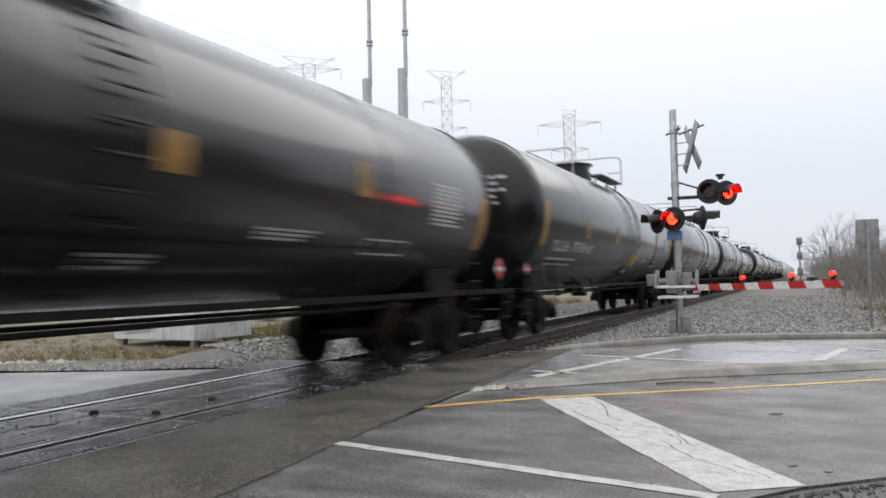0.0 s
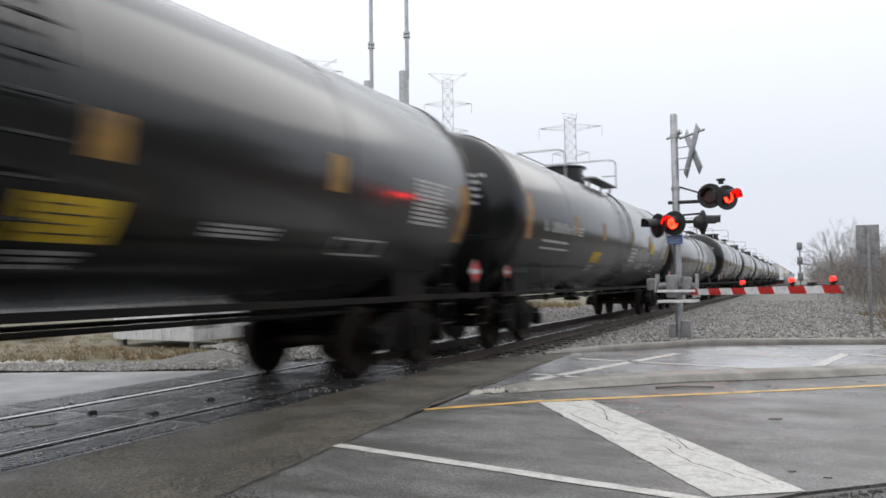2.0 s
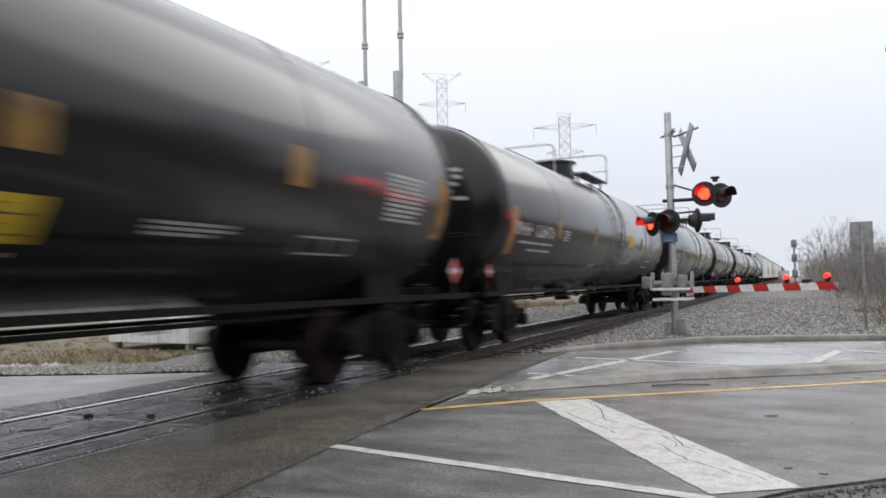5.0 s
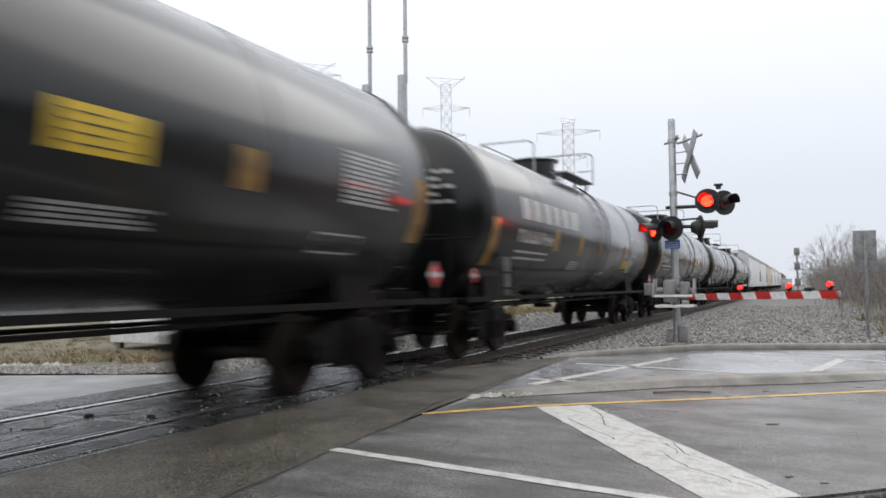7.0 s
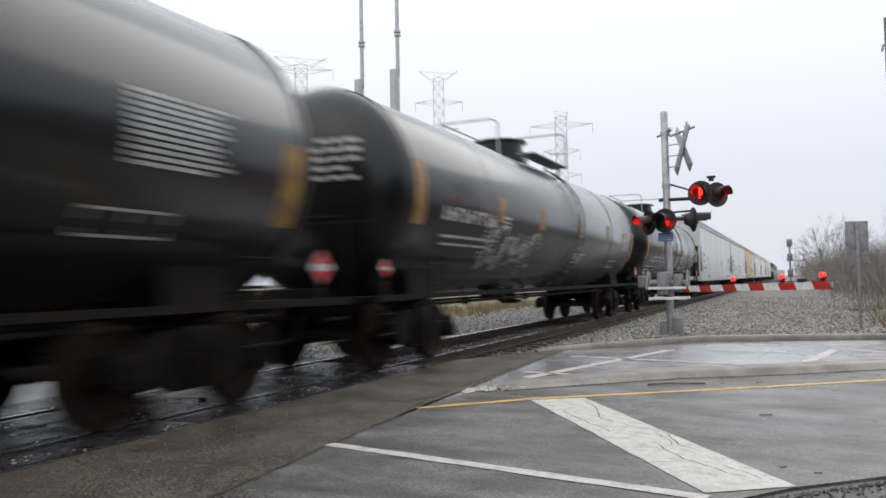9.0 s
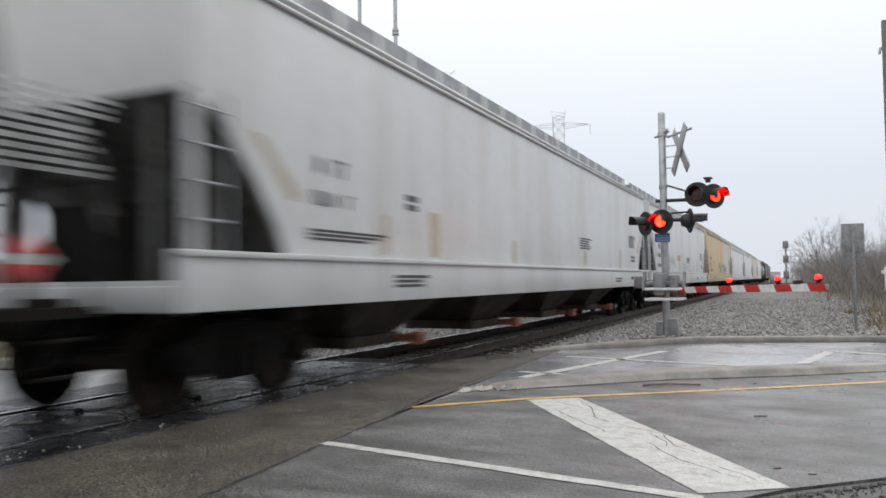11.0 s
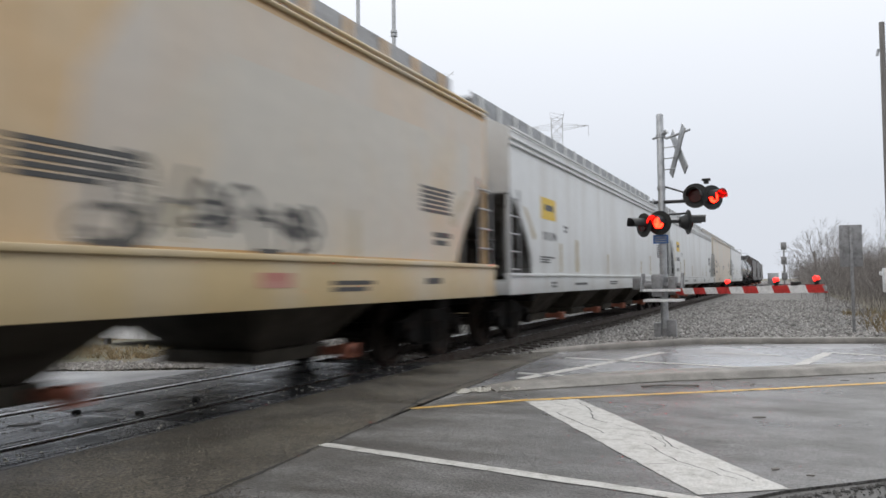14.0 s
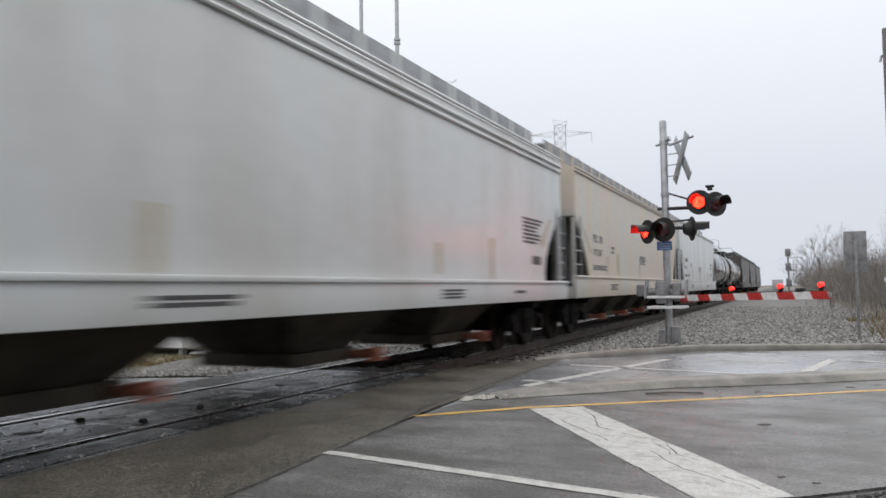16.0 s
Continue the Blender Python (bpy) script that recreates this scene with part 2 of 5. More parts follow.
def lathe(bm, profile, axis="y", n=40, centre=(0, 0, 0)):
    """Turned form: profile of (along, radius) about the axis through centre."""
    rings = []
    for s, r in profile:
        ring = []
        for i in range(n):
            a = 2 * math.pi * i / n
            c, d = r * math.cos(a), r * math.sin(a)
            p = {"y": (c, s, d), "x": (s, c, d), "z": (c, d, s)}[axis]
            ring.append(bm.verts.new(Vector(p) + Vector(centre)))
        rings.append(ring)
    for u, v in zip(rings, rings[1:]):
        for i in range(n):
            bm.faces.new((u[i], u[(i + 1) % n], v[(i + 1) % n], v[i]))
    bm.faces.new(rings[0])
    bm.faces.new(rings[-1][::-1])
    bmesh.ops.recalc_face_normals(bm, faces=bm.faces[:])
    return bm


def mesh_of(name, bm, mat, smooth=None):
    me = bpy.data.meshes.new(name)
    bm.to_mesh(me)
    bm.free()
    for mt in (mat if isinstance(mat, (list, tuple)) else [mat]):
        me.materials.append(mt)
    if smooth:
        me.shade_smooth()
        me.set_sharp_from_angle(angle=radians(smooth))
    return me


def part(name, bm, mat, parent=None, label="", smooth=40, at=None):
    ob = new(name, bm if isinstance(bm, bpy.types.Mesh) else mesh_of(name, bm, mat, smooth))
    if parent:
        ob.parent = parent
    if at is not None:
        ob.matrix_basis = at
    if label:
        ob["label"] = label
    return ob


def BM():
    return bmesh.new()


def sheet(name, pts, mat, z, label, category="road", thick=0.0):
    bm = BM()
    f = bm.faces.new([bm.verts.new((x, y, z)) for x, y in pts])
    if f.normal.z < 0:
        bmesh.ops.reverse_faces(bm, faces=[f])
    f.normal_update()
    if f.normal.z < 0:
        f.normal_flip()
    if thick:
        r = bmesh.ops.extrude_face_region(bm, geom=[f])
        bmesh.ops.translate(bm, vec=(0, 0, -thick), verts=[v for v in r["geom"] if isinstance(v, bmesh.types.BMVert)])
        bmesh.ops.recalc_face_normals(bm, faces=bm.faces[:])
    return tagged(part(name, bm, mat, smooth=None), label, category, kind="structure")


def pieces(name, verts, faces, mat):
    me = bpy.data.meshes.new(name)
    me.from_pydata(verts, [], faces)
    me.materials.append(mat)
    me.update()
    return me


# ---------------------------------------------------------------- the train
TRACK_X = -6.2
SPEED = 19.8
WHEEL_R = 0.457
GAP_Y = 9.4
rnd = random.Random(7)


def wheelset_mesh():
    bm = BM()
    tube(bm, (-0.95, 0, 0), (0.95, 0, 0), 0.075, 12)
    for s in (-1, 1):
        lathe(bm, [(s * 0.69, 0.477), (s * 0.715, 0.482), (s * 0.725, 0.462), (s * 0.83, 0.457), (s * 0.835, 0.395), (s * 0.79, 0.36), (s * 0.77, 0.16), (s * 0.85, 0.13), (s * 0.86, 0.08)], "x", 28)
        lathe(bm, [(s * 0.70, 0.08), (s * 0.70, 0.15), (s * 0.735, 0.37), (s * 0.705, 0.43)], "x", 20)
    for k in range(6):
        a = k * math.pi / 3
        for s in (-1, 1):
            tube(bm, (s * 0.80, 0.22 * math.cos(a), 0.22 * math.sin(a)), (s * 0.82, 0.22 * math.cos(a), 0.22 * math.sin(a)), 0.03, 6)
    return mesh_of("wheelset", bm, M_WHEEL, 35)


def truck_mesh():
    bm = BM()
    for s in (-1, 1):
        x0, x1 = sorted((s * 0.93, s * 1.08))
        top = [(-1.12, 0.62), (-0.75, 0.68), (-0.4, 0.79), (0.4, 0.79), (0.75, 0.68), (1.12, 0.62), (1.12, 0.42), (0.92, 0.36), (0.7, 0.44), (0.42, 0.24), (-0.42, 0.24), (-0.7, 0.44), (-0.92, 0.36), (-1.12, 0.42)]
        prism(bm, top, "x", x0, x1)
        for y in (-0.2, 0.0, 0.2):
            tube(bm, (s * 1.1, y, 0.28), (s * 1.1, y, 0.58), 0.075, 10)
        for y in (-0.89, 0.89):
            tube(bm, (s * 1.02, y, 0.43), (s * 1.19, y, 0.43), 0.11, 12)
            box(bm, min(s * .9, s * 1.14), max(s * .9, s * 1.14), y - 0.13, y + 0.13, 0.5, 0.62, 0.02)
    box(bm, -1.12, 1.12, -0.22, 0.22, 0.56, 0.82, 0.03)
    for y in (-0.42, 0.42):
        box(bm, -0.8, 0.8, y - 0.05, y + 0.05, 0.4, 0.52)
        for s in (-1, 1):
            box(bm, s * 0.745 - 0.06, s * 0.745 + 0.06, y - 0.04 * (1 if y > 0 else -1) - 0.03, y + 0.07, 0.3, 0.58, 0.01)
    bmesh.ops.translate(bm, vec=(0, 0, 0.03), verts=bm.verts[:])
    return mesh_of("truck", bm, M_UNDER, 35)


WHEELSET, TRUCK = wheelset_mesh(), truck_mesh()
RUNG = mesh_of("rung", tube(bmesh.new(), (0, -0.24, 0), (0, 0.24, 0), 0.018, 6), M_TANK)
wheelsets = []


def add_trucks(car, half):
    for y in (-half, half):
        tr = part("truck", TRUCK, None, car, "black cast steel truck with coil springs", at=pose(0, y, 0))
        for w in (-0.89, 0.89):
            ws = part("wheelset", WHEELSET, None, tr, at=pose(0, w, WHEEL_R))
            wheelsets.append(ws)


def bars(bm, x, y0, y1, z0, z1, rows, ragged=0.35, t=0.004, glyphs=False, side=1):
    """Rows of unreadable lettering on a side: plain bars."""
    h = (z1 - z0) / rows
    for i in range(rows):
        zt = z1 - i * h
        end = y1 - (rnd.random() * ragged * (y1 - y0) if i else 0)
        if glyphs:
            y = y0
            while y < end - 0.1:
                w = 0.17
                if rnd.random() > 0.14:
                    box(bm, x, x + t * side, y, y + w * 0.3, zt - h * 0.86, zt)
                    box(bm, x, x + t * side, y + w * 0.3, y + w * 0.72, zt - h * (0.14 if rnd.random() < 0.6 else 0.86), zt - h * (0 if rnd.random() < 0.6 else 0.7))
                y += w
        else:
            box(bm, x, x + t * side, y0, end, zt - h * 0.66, zt)
    return bm


def ladder(bm, x, y, z0, z1, w=0.4, step=0.3, r=0.016):
    for s in (-w / 2, w / 2):
        tube(bm, (x, y + s, z0), (x, y + s, z1), r, 6)
    z = z0 + step / 2
    while z < z1:
        tube(bm, (x, y - w / 2, z), (x, y + w / 2, z), r, 6)
        z += step
    return bm


def wrap(bm, y0, y1, a0, a1, r, zc, n=10, lift=0.004):
    """A patch of sheeting that follows the barrel, between two angles above the horizontal on the +x side."""
    ra, rb = [], []
    for i in range(n + 1):
        a = radians(a0 + (a1 - a0) * i / n)
        ra.append(bm.verts.new(((r + lift) * math.cos(a), y0, zc + (r + lift) * math.sin(a))))
        rb.append(bm.verts.new(((r + lift) * math.cos(a), y1, zc + (r + lift) * math.sin(a))))
    for i in range(n):
        bm.faces.new((ra[i], rb[i], rb[i + 1], ra[i + 1]))
    return bm


def wrap_z(bm, y0, y1, z0, z1, r, zc, n=4):
    f = lambda z: math.degrees(math.asin(max(-1, min(1, (z - zc) / r))))
    return wrap(bm, y0, y1, f(z0), f(z1), r, zc, n)


def glyph_row(bm, y0, y1, z0, z1, r, zc, seed):
    g = random.Random(seed)
    y = y0
    while y < y1 - 0.12:
        if g.random() > 0.12:
            wrap_z(bm, y, y + 0.07, z0, z1, r, zc, 2)
            k = g.choice((0.0, 0.38, 0.74))
            wrap_z(bm, y + 0.07, y + 0.19, z0 + k * (z1 - z0), z0 + (k + 0.26) * (z1 - z0), r, zc, 2)
            if g.random() < 0.6:
                wrap_z(bm, y + 0.13, y + 0.19, z0, z0 + 0.7 * (z1 - z0), r + 0.001, zc, 2)
        y += 0.25


def coupler(car, s, H):
    bm = BM()
    tube(bm, (0, s * (H - 0.45), 0.88), (0, s * (H - 0.02), 0.88), 0.12, 10)
    box(bm, -0.17, 0.17, *sorted((s * (H - 0.14), s * (H + 0.06))), 0.74, 1.02, 0.03)
    part("coupler", bm, M_UNDER, car)
    bm = BM()
    pipe(bm, [(0.3, s * (H - 0.35), 0.82), (0.38, s * (H - 0.12), 0.5), (0.2, s * H, 0.46)], 0.03, 6)
    part("brake_hose", bm, M_UNDER, car)


MARKS = {
    "low": dict(strips=[(1.45, 1.9, 2.8), (4.83, 2.17, 2.62), (8.0, 2.16, 2.61), (11.15, 2.17, 2.53), (14.25, 2.25, 2.66)], rows=[(2.4, 3.6, 1.81, 2.04), (3.68, 5.15, 1.83, 2.05)],
                bars=[(5.25, 5.75, 1.8, 2.0, 4), (2.3, 4.62, 1.6, 1.68, 1), (2.4, 4.45, 1.49, 1.56, 1), (10.7, 11.4, 1.35, 1.5, 3), (12.6, 13.6, 1.66, 1.8, 3), (16.3, 17.35, 2.0, 2.62, 10)],
                boxes=[(14.7, 15.8, 1.57, 1.77)], yellow=[(10.75, 11.55, 1.56, 1.89)]),
    "mid": dict(strips=[(1.55, 2.05, 2.97), (4.88, 2.29, 2.72), (7.6, 2.28, 2.73), (11.32, 2.3, 2.72), (14.15, 2.25, 2.72)], rows=[(2.68, 4.85, 2.26, 2.48)],
                bars=[(5.22, 5.6, 2.24, 2.46, 3), (2.63, 4.57, 2.01, 2.09, 1), (2.65, 4.6, 1.87, 1.94, 1), (7.0, 7.6, 1.5, 1.64, 3), (11.4, 12.3, 1.77, 2.22, 4), (12.95, 14.0, 1.6, 1.79, 3), (14.4, 15.4, 1.68, 1.81, 2), (16.75, 17.7, 2.0, 2.6, 9)],
                boxes=[(15.7, 16.4, 1.55, 1.75)], yellow=[(6.95, 7.8, 1.71, 1.97), (14.55, 15.15, 2.12, 2.48)]),
    "small": dict(strips=[(1.57, 1.85, 2.58), (4.92, 1.92, 2.31), (8.0, 1.79, 2.27), (11.3, 1.83, 2.28), (14.72, 2.04, 2.3)], rows=[(2.87, 5.0, 1.83, 2.04)],
                  bars=[(2.16, 2.75, 1.77, 1.9, 1), (2.88, 4.74, 1.66, 1.73, 1), (2.92, 4.76, 1.54, 1.6, 1), (12.92, 13.85, 1.57, 1.75, 3), (16.85, 17.75, 1.85, 2.4, 8)],
                  boxes=[(14.85, 15.7, 1.5, 1.74)], yellow=[(13.95, 14.85, 1.75, 2.05)]),
    "high": dict(strips=[(1.55, 1.73, 2.6), (4.5, 2.13, 2.6), (7.82, 2.1, 2.56), (10.82, 2.11, 2.57), (14.08, 2.15, 2.54)], rows=[(1.85, 4.4, 2.1, 2.34)],
                 bars=[(2.2, 4.3, 1.92, 2.0, 1), (2.85, 4.3, 1.79, 1.86, 1), (5.05, 5.55, 2.08, 2.33, 4), (10.7, 11.6, 1.74, 1.87, 2), (12.1, 13.2, 1.69, 1.87, 4), (8.15, 8.85, 1.55, 1.65, 2), (10.7, 11.6, 1.45, 1.55, 2), (15.9, 17.1, 2.17, 2.8, 11)],
                 boxes=[(15.6, 16.5, 1.62, 1.85)], yellow=[(12.15, 12.98, 2.21, 2.57)]),
    "big": dict(strips=[(1.37, 1.6, 2.42), (5.05, 1.98, 2.42), (7.06, 1.95, 2.41), (8.98, 1.98, 2.4), (12.0, 2.0, 2.36)], rows=[(2.76, 5.0, 2.06, 2.3)],
                bars=[(2.78, 4.72, 1.84, 1.91, 1), (2.85, 4.72, 1.72, 1.79, 1), (9.5, 10.5, 1.5, 1.6, 2), (13.25, 14.3, 2.08, 2.64, 8), (13.1, 13.8, 1.6, 2.0, 6), (6.7, 7.5, 1.6, 1.8, 4)],
                boxes=[], yellow=[(12.3, 13.2, 1.73, 1.96)]),
    "scrawl": dict(strips=[(1.38, 2.03, 2.95), (4.68, 2.26, 2.69), (7.12, 2.24, 2.68), (10.15, 2.26, 2.7), (13.3, 2.25, 2.68)], rows=[(2.36, 4.55, 2.15, 2.36)],
                   bars=[(4.95, 5.3, 2.13, 2.37, 3), (2.41, 4.42, 1.87, 1.94, 1), (2.5, 4.4, 1.76, 1.82, 1), (10.3, 11.3, 1.6, 1.85, 4), (15.5, 16.6, 2.05, 2.6, 9)],
                   boxes=[(14.4, 15.3, 1.55, 1.75)], yellow=[])}
MARKS["plain"] = dict(MARKS["low"], yellow=[])


def tank_car(L, r, zc, kind, seed, label):
    g = random.Random(seed)
    car = new("tank_car")
    H = L / 2
    c = H - 1.3                       # end of the straight barrel
    head = 0.52
    prof = [(-c - head * math.sin(a), r * max(0.01, math.cos(a)) ** 0.8) for a in [radians(d) for d in (89, 76, 62, 48, 34, 22, 11, 0)]]
    prof = prof + [(-s, q) for s, q in prof[::-1]]
    bm = BM()
    lathe(bm, prof, "y", 64, (0, 0, zc))
    part("tank", bm, M_TANK, car, "glossy black tank barrel with rounded heads", 30)
    for y, hgt in ((-c * 0.62, 0.006), (-c * 0.02, 0.006), (c * 0.6, 0.006), (-c + 0.03, 0.018), (c - 0.03, 0.018)):
        bm = BM()
        lathe(bm, [(y - 0.025, r - 0.002), (y - 0.015, r + hgt), (y + 0.015, r + hgt), (y + 0.025, r - 0.002)], "y", 64, (0, 0, zc))
        part("weld_seam", bm, M_TANK, car)
    # stub sills, saddles, side sills and end platforms
    for s in (-1, 1):
        bm = BM()
        y0, y1 = sorted((s * (c - 3.0), s * (H - 0.42)))
        box(bm, -0.33, 0.33, y0, y1, 0.80, 1.16, 0.02)
        part("stub_sill", bm, M_UNDER, car)
        bm = BM()
        ya, yb = sorted((s * (c - 1.55), s * (c - 0.65)))
        prism(bm, [(-1.05, zc - r * 0.72), (-1.1, 1.02), (-0.5, 0.8), (0.5, 0.8), (1.1, 1.02), (1.05, zc - r * 0.72), (0.6, 1.3), (-0.6, 1.3)], "y", ya, yb)
        part("saddle", bm, M_UNDER, car)
        bm = BM()
        yp, yq = sorted((s * (c + 0.05), s * (H - 0.30)))
        box(bm, -1.5, 1.5, yp, yq, 0.98, 1.04)
        part("end_platform", bm, M_UNDER, car)
        coupler(car, s, H)
    for sx in (-1, 1):
        bm = BM()
        a, b = sorted((sx * 1.42, sx * 1.5))
        box(bm, a, b, -H + 0.35, H - 0.35, 0.99, 1.06)
        part("side_sill", bm, M_UNDER, car)
    # belly piping, brake gear, bottom outlet
    for x, z in ((0.75, 0.86), (-0.6, 0.84)):
        bm = BM()
        pipe(bm, [(x, -c + 1.2, z), (x, c - 1.2, z)], 0.028)
        part("brake_pipe", bm, M_UNDER, car)
    for y in (-c * .55, -c * .32, -c * .12, c * .2, c * .42, c * .58):
        bm = BM()
        tube(bm, (0.75, y, 0.86), (0.6, y, 1.3), 0.025, 6)
        box(bm, 0.69, 0.81, y - 0.03, y + 0.03, 0.80, 0.92)
        part("pipe_hanger", bm, M_UNDER, car)
    bm = BM()
    tube(bm, (0, 0.2, 0.74), (0, 0.2, 1.15), 0.13, 14)
    box(bm, -0.2, 0.2, 0.0, 0.4, 0.68, 0.78, 0.03)
    part("bottom_outlet", bm, M_UNDER, car)
    bm = BM()
    tube(bm, (0.45, -2.6, 0.95), (0.45, -2.0, 0.95), 0.13, 14)
    tube(bm, (0.45, -2.0, 0.95), (0.45, -1.3, 0.95), 0.03, 6)
    part("brake_cylinder", bm, M_UNDER, car)
    # valve housing, top platform and its rails, side ladder
    zt = zc + r
    bm = BM()
    lathe(bm, [(zt - 0.12, 0.62), (zt + 0.12, 0.62), (zt + 0.13, 0.56), (zt + 0.34, 0.56), (zt + 0.36, 0.66), (zt + 0.40, 0.66), (zt + 0.45, 0.5), (zt + 0.46, 0.05)], "z", 28, (0, -0.35, 0))
    part("valve_housing", bm, M_TANK, car, "round black valve housing")
    for sx in (-1, 1):
        bm = BM()
        x0, x1 = sorted((sx * 0.74, sx * 1.14))
        box(bm, x0, x1, -1.2, 1.5, zt - 0.06, zt - 0.025)
        for y in (-1.1, 0.3, 1.4):
            tube(bm, (sx * 0.95, y, zt - 0.05), (sx * 0.88, y, zt - 0.42), 0.03, 6)
        part("platform", bm, M_GRATE, car, "grated walkway beside the valve housing")
        bm = BM()
        if sx > 0:
            tube(bm, (1.12, 1.45, zt - 0.05), (1.12, 1.45, zt + 0.70), 0.022, 6)
            tube(bm, (1.12, 1.45, zt + 0.32), (0.7, 1.45, zt + 0.32), 0.018, 6)
        else:
            for y in (-1.15, 1.45):
                tube(bm, (-1.12, y, zt - 0.05), (-1.12, y, zt + 0.82), 0.022, 6)
            tube(bm, (-1.12, -1.15, zt + 0.82), (-1.12, 1.45, zt + 0.82), 0.022, 6)
            tube(bm, (-1.12, -1.15, zt + 0.4), (-1.12, 1.45, zt + 0.4), 0.016, 6)
        part("handrail", bm, M_GALV, car, "grey pipe handrail")
        pts = [(sx * (math.sqrt(max(0.02, r * r - (z - zc) ** 2)) + 0.10), z) for z in [1.05 + 0.2 * i for i in range(16)] if z < zt - 0.08]
        bm = BM()
        pipe(bm, [(x, 0.7, z) for x, z in pts], 0.016, 5)
        lad = part("ladder", bm, M_TANK, car)
        bm = BM()
        pipe(bm, [(x, 1.12, z) for x, z in pts], 0.016, 5)
        part("stile", bm, M_TANK, lad)
        for i in range(12):
            z = 1.15 + i * 0.27
            if z > zt - 0.1:
                break
            part("rung", RUNG, None, lad, at=pose(sx * (math.sqrt(max(0.02, r * r - (z - zc) ** 2)) + 0.10), 0.91, z))
    for pts in ([(-1.12, 1.45, zt + 0.82), (0.9, 1.45, zt + 0.82), (1.06, 1.45, zt + 0.79), (1.12, 1.45, zt + 0.70)], [(-1.12, -1.15, zt + 0.82), (0.1, -1.15, zt + 0.82), (0.24, -1.15, zt + 0.77), (0.28, -1.15, zt + 0.66), (0.28, -1.15, zt - 0.02)]):
        bm = BM()
        pipe(bm, pts, 0.022, 6)
        part("cross_rail", bm, M_GALV, car)
    # end rails and steps
    for s in (-1, 1):
        for sx in (-1, 1):
            bm = BM()
            x, y = sx * 1.46, s * (H - 0.4)
            tube(bm, (x, y, 0.55), (x, y, 2.0), 0.016, 6)
            tube(bm, (x, y - s * 0.4, 0.55), (x, y - s * 0.4, 1.1), 0.016, 6)
            for z in (0.56, 0.82):
                tube(bm, (x, y, z), (x, y - s * 0.4, z), 0.018, 6)
            part("corner_step", bm, M_UNDER, car)
        bm = BM()
        pipe(bm, [(-1.46, s * (H - 0.4), 2.0), (1.46, s * (H - 0.4), 2.0)], 0.016, 6)
        part("end_rail", bm, M_UNDER, car)
        bm = BM()
        ladder(bm, 1.5, s * (c - 0.75), 0.5, 1.6, 0.4, 0.28)
        part("side_step", bm, M_UNDER, car)
    add_trucks(car, c - 1.1)
    # sheeting and lettering on the side toward the road, each by its distance behind the leading coupling
    look_of = MARKS[kind]
    F = -H
    for d, z0, z1 in look_of["strips"]:
        bm = BM()
        wrap_z(bm, F + d, F + d + 0.31, z0, z1, r, zc, 8)
        part("amber_strip", bm, M_AMBER, car, "dull amber reflective strip", None)
    bm = BM()
    wrap_z(bm, c - 0.36, c - 0.08, zc - 0.75, zc + 0.1, r, zc, 8)
    part("amber_strip", bm, M_AMBER, car, "dull amber reflective strip", None)
    for k, (d0, d1, z0, z1) in enumerate(look_of["rows"]):
        bm = BM()
        glyph_row(bm, F + d0, F + d1, z0, z1, r, zc, seed + k)
        part("lettering", bm, M_WHITE_MARK, car, "white stencilled lettering", None)["kind"] = "stuff"
    for d0, d1, z0, z1, n in look_of["bars"]:
        bm = BM()
        h = (z1 - z0) / n
        for k in range(n):
            y, end = F + d0, F + d1 - (g.random() * 0.25 * (d1 - d0) if k else 0)
            while y < end - 0.05:
                w = g.uniform(0.10, 0.42)
                wrap_z(bm, y, min(end, y + w), z1 - (k + 0.62) * h, z1 - k * h, r, zc, 1)
                y += w + 0.035
        part("lettering", bm, M_WHITE_MARK, car, "white stencilled lettering", None)["kind"] = "stuff"
    for d0, d1, z0, z1 in look_of["boxes"]:
        bm = BM()
        for a, b, u, v in ((d0, d1, z0, z0 + 0.025), (d0, d1, z1 - 0.025, z1), (d0, d0 + 0.03, z0, z1), (d1 - 0.03, d1, z0, z1), ((d0 + d1) / 2, (d0 + d1) / 2 + 0.03, z0, z1)):
            wrap_z(bm, F + a, F + b, u, v, r, zc, 1)
        part("stencil_box", bm, M_WHITE_MARK, car, "white outlined stencil box", None)
    for d0, d1, z0, z1 in look_of["yellow"]:
        bm = BM()
        wrap_z(bm, F + d0, F + d1, z0, z1, r, zc, 5)
        notice = part("yellow_notice", bm, M_YELLOW, car, "yellow notice panel", None)
        bm = BM()
        for k in range(4):
            z = z0 + (z1 - z0) * (0.16 + 0.21 * k)
            wrap_z(bm, F + d0 + 0.1, F + d1 - 0.1 - 0.2 * (k % 2), z, z + 0.013, r + 0.004, zc, 1)
        part("notice_print", bm, M_INK, notice, "", None)
    if kind == "big":
        bm = BM()
        for d0, d1 in ((2.88, 3.42), (3.54, 4.1), (4.22, 4.76), (4.88, 5.4), (5.52, 6.06), (6.18, 6.92)):
            wrap_z(bm, F + d0, F + d1, 2.50, 2.92, r, zc, 5)
        part("emblem", bm, M_WHITE_MARK, car, "large white block emblem", None)["kind"] = "stuff"
        bm = BM()
        box(bm, 1.40, 1.50, F + 1.9, F + 2.2, 1.06, 1.75, 0.02)
        part("side_bracket", bm, M_SHADE_GRIME, car)
    # small print on the leading head
    bm = BM()
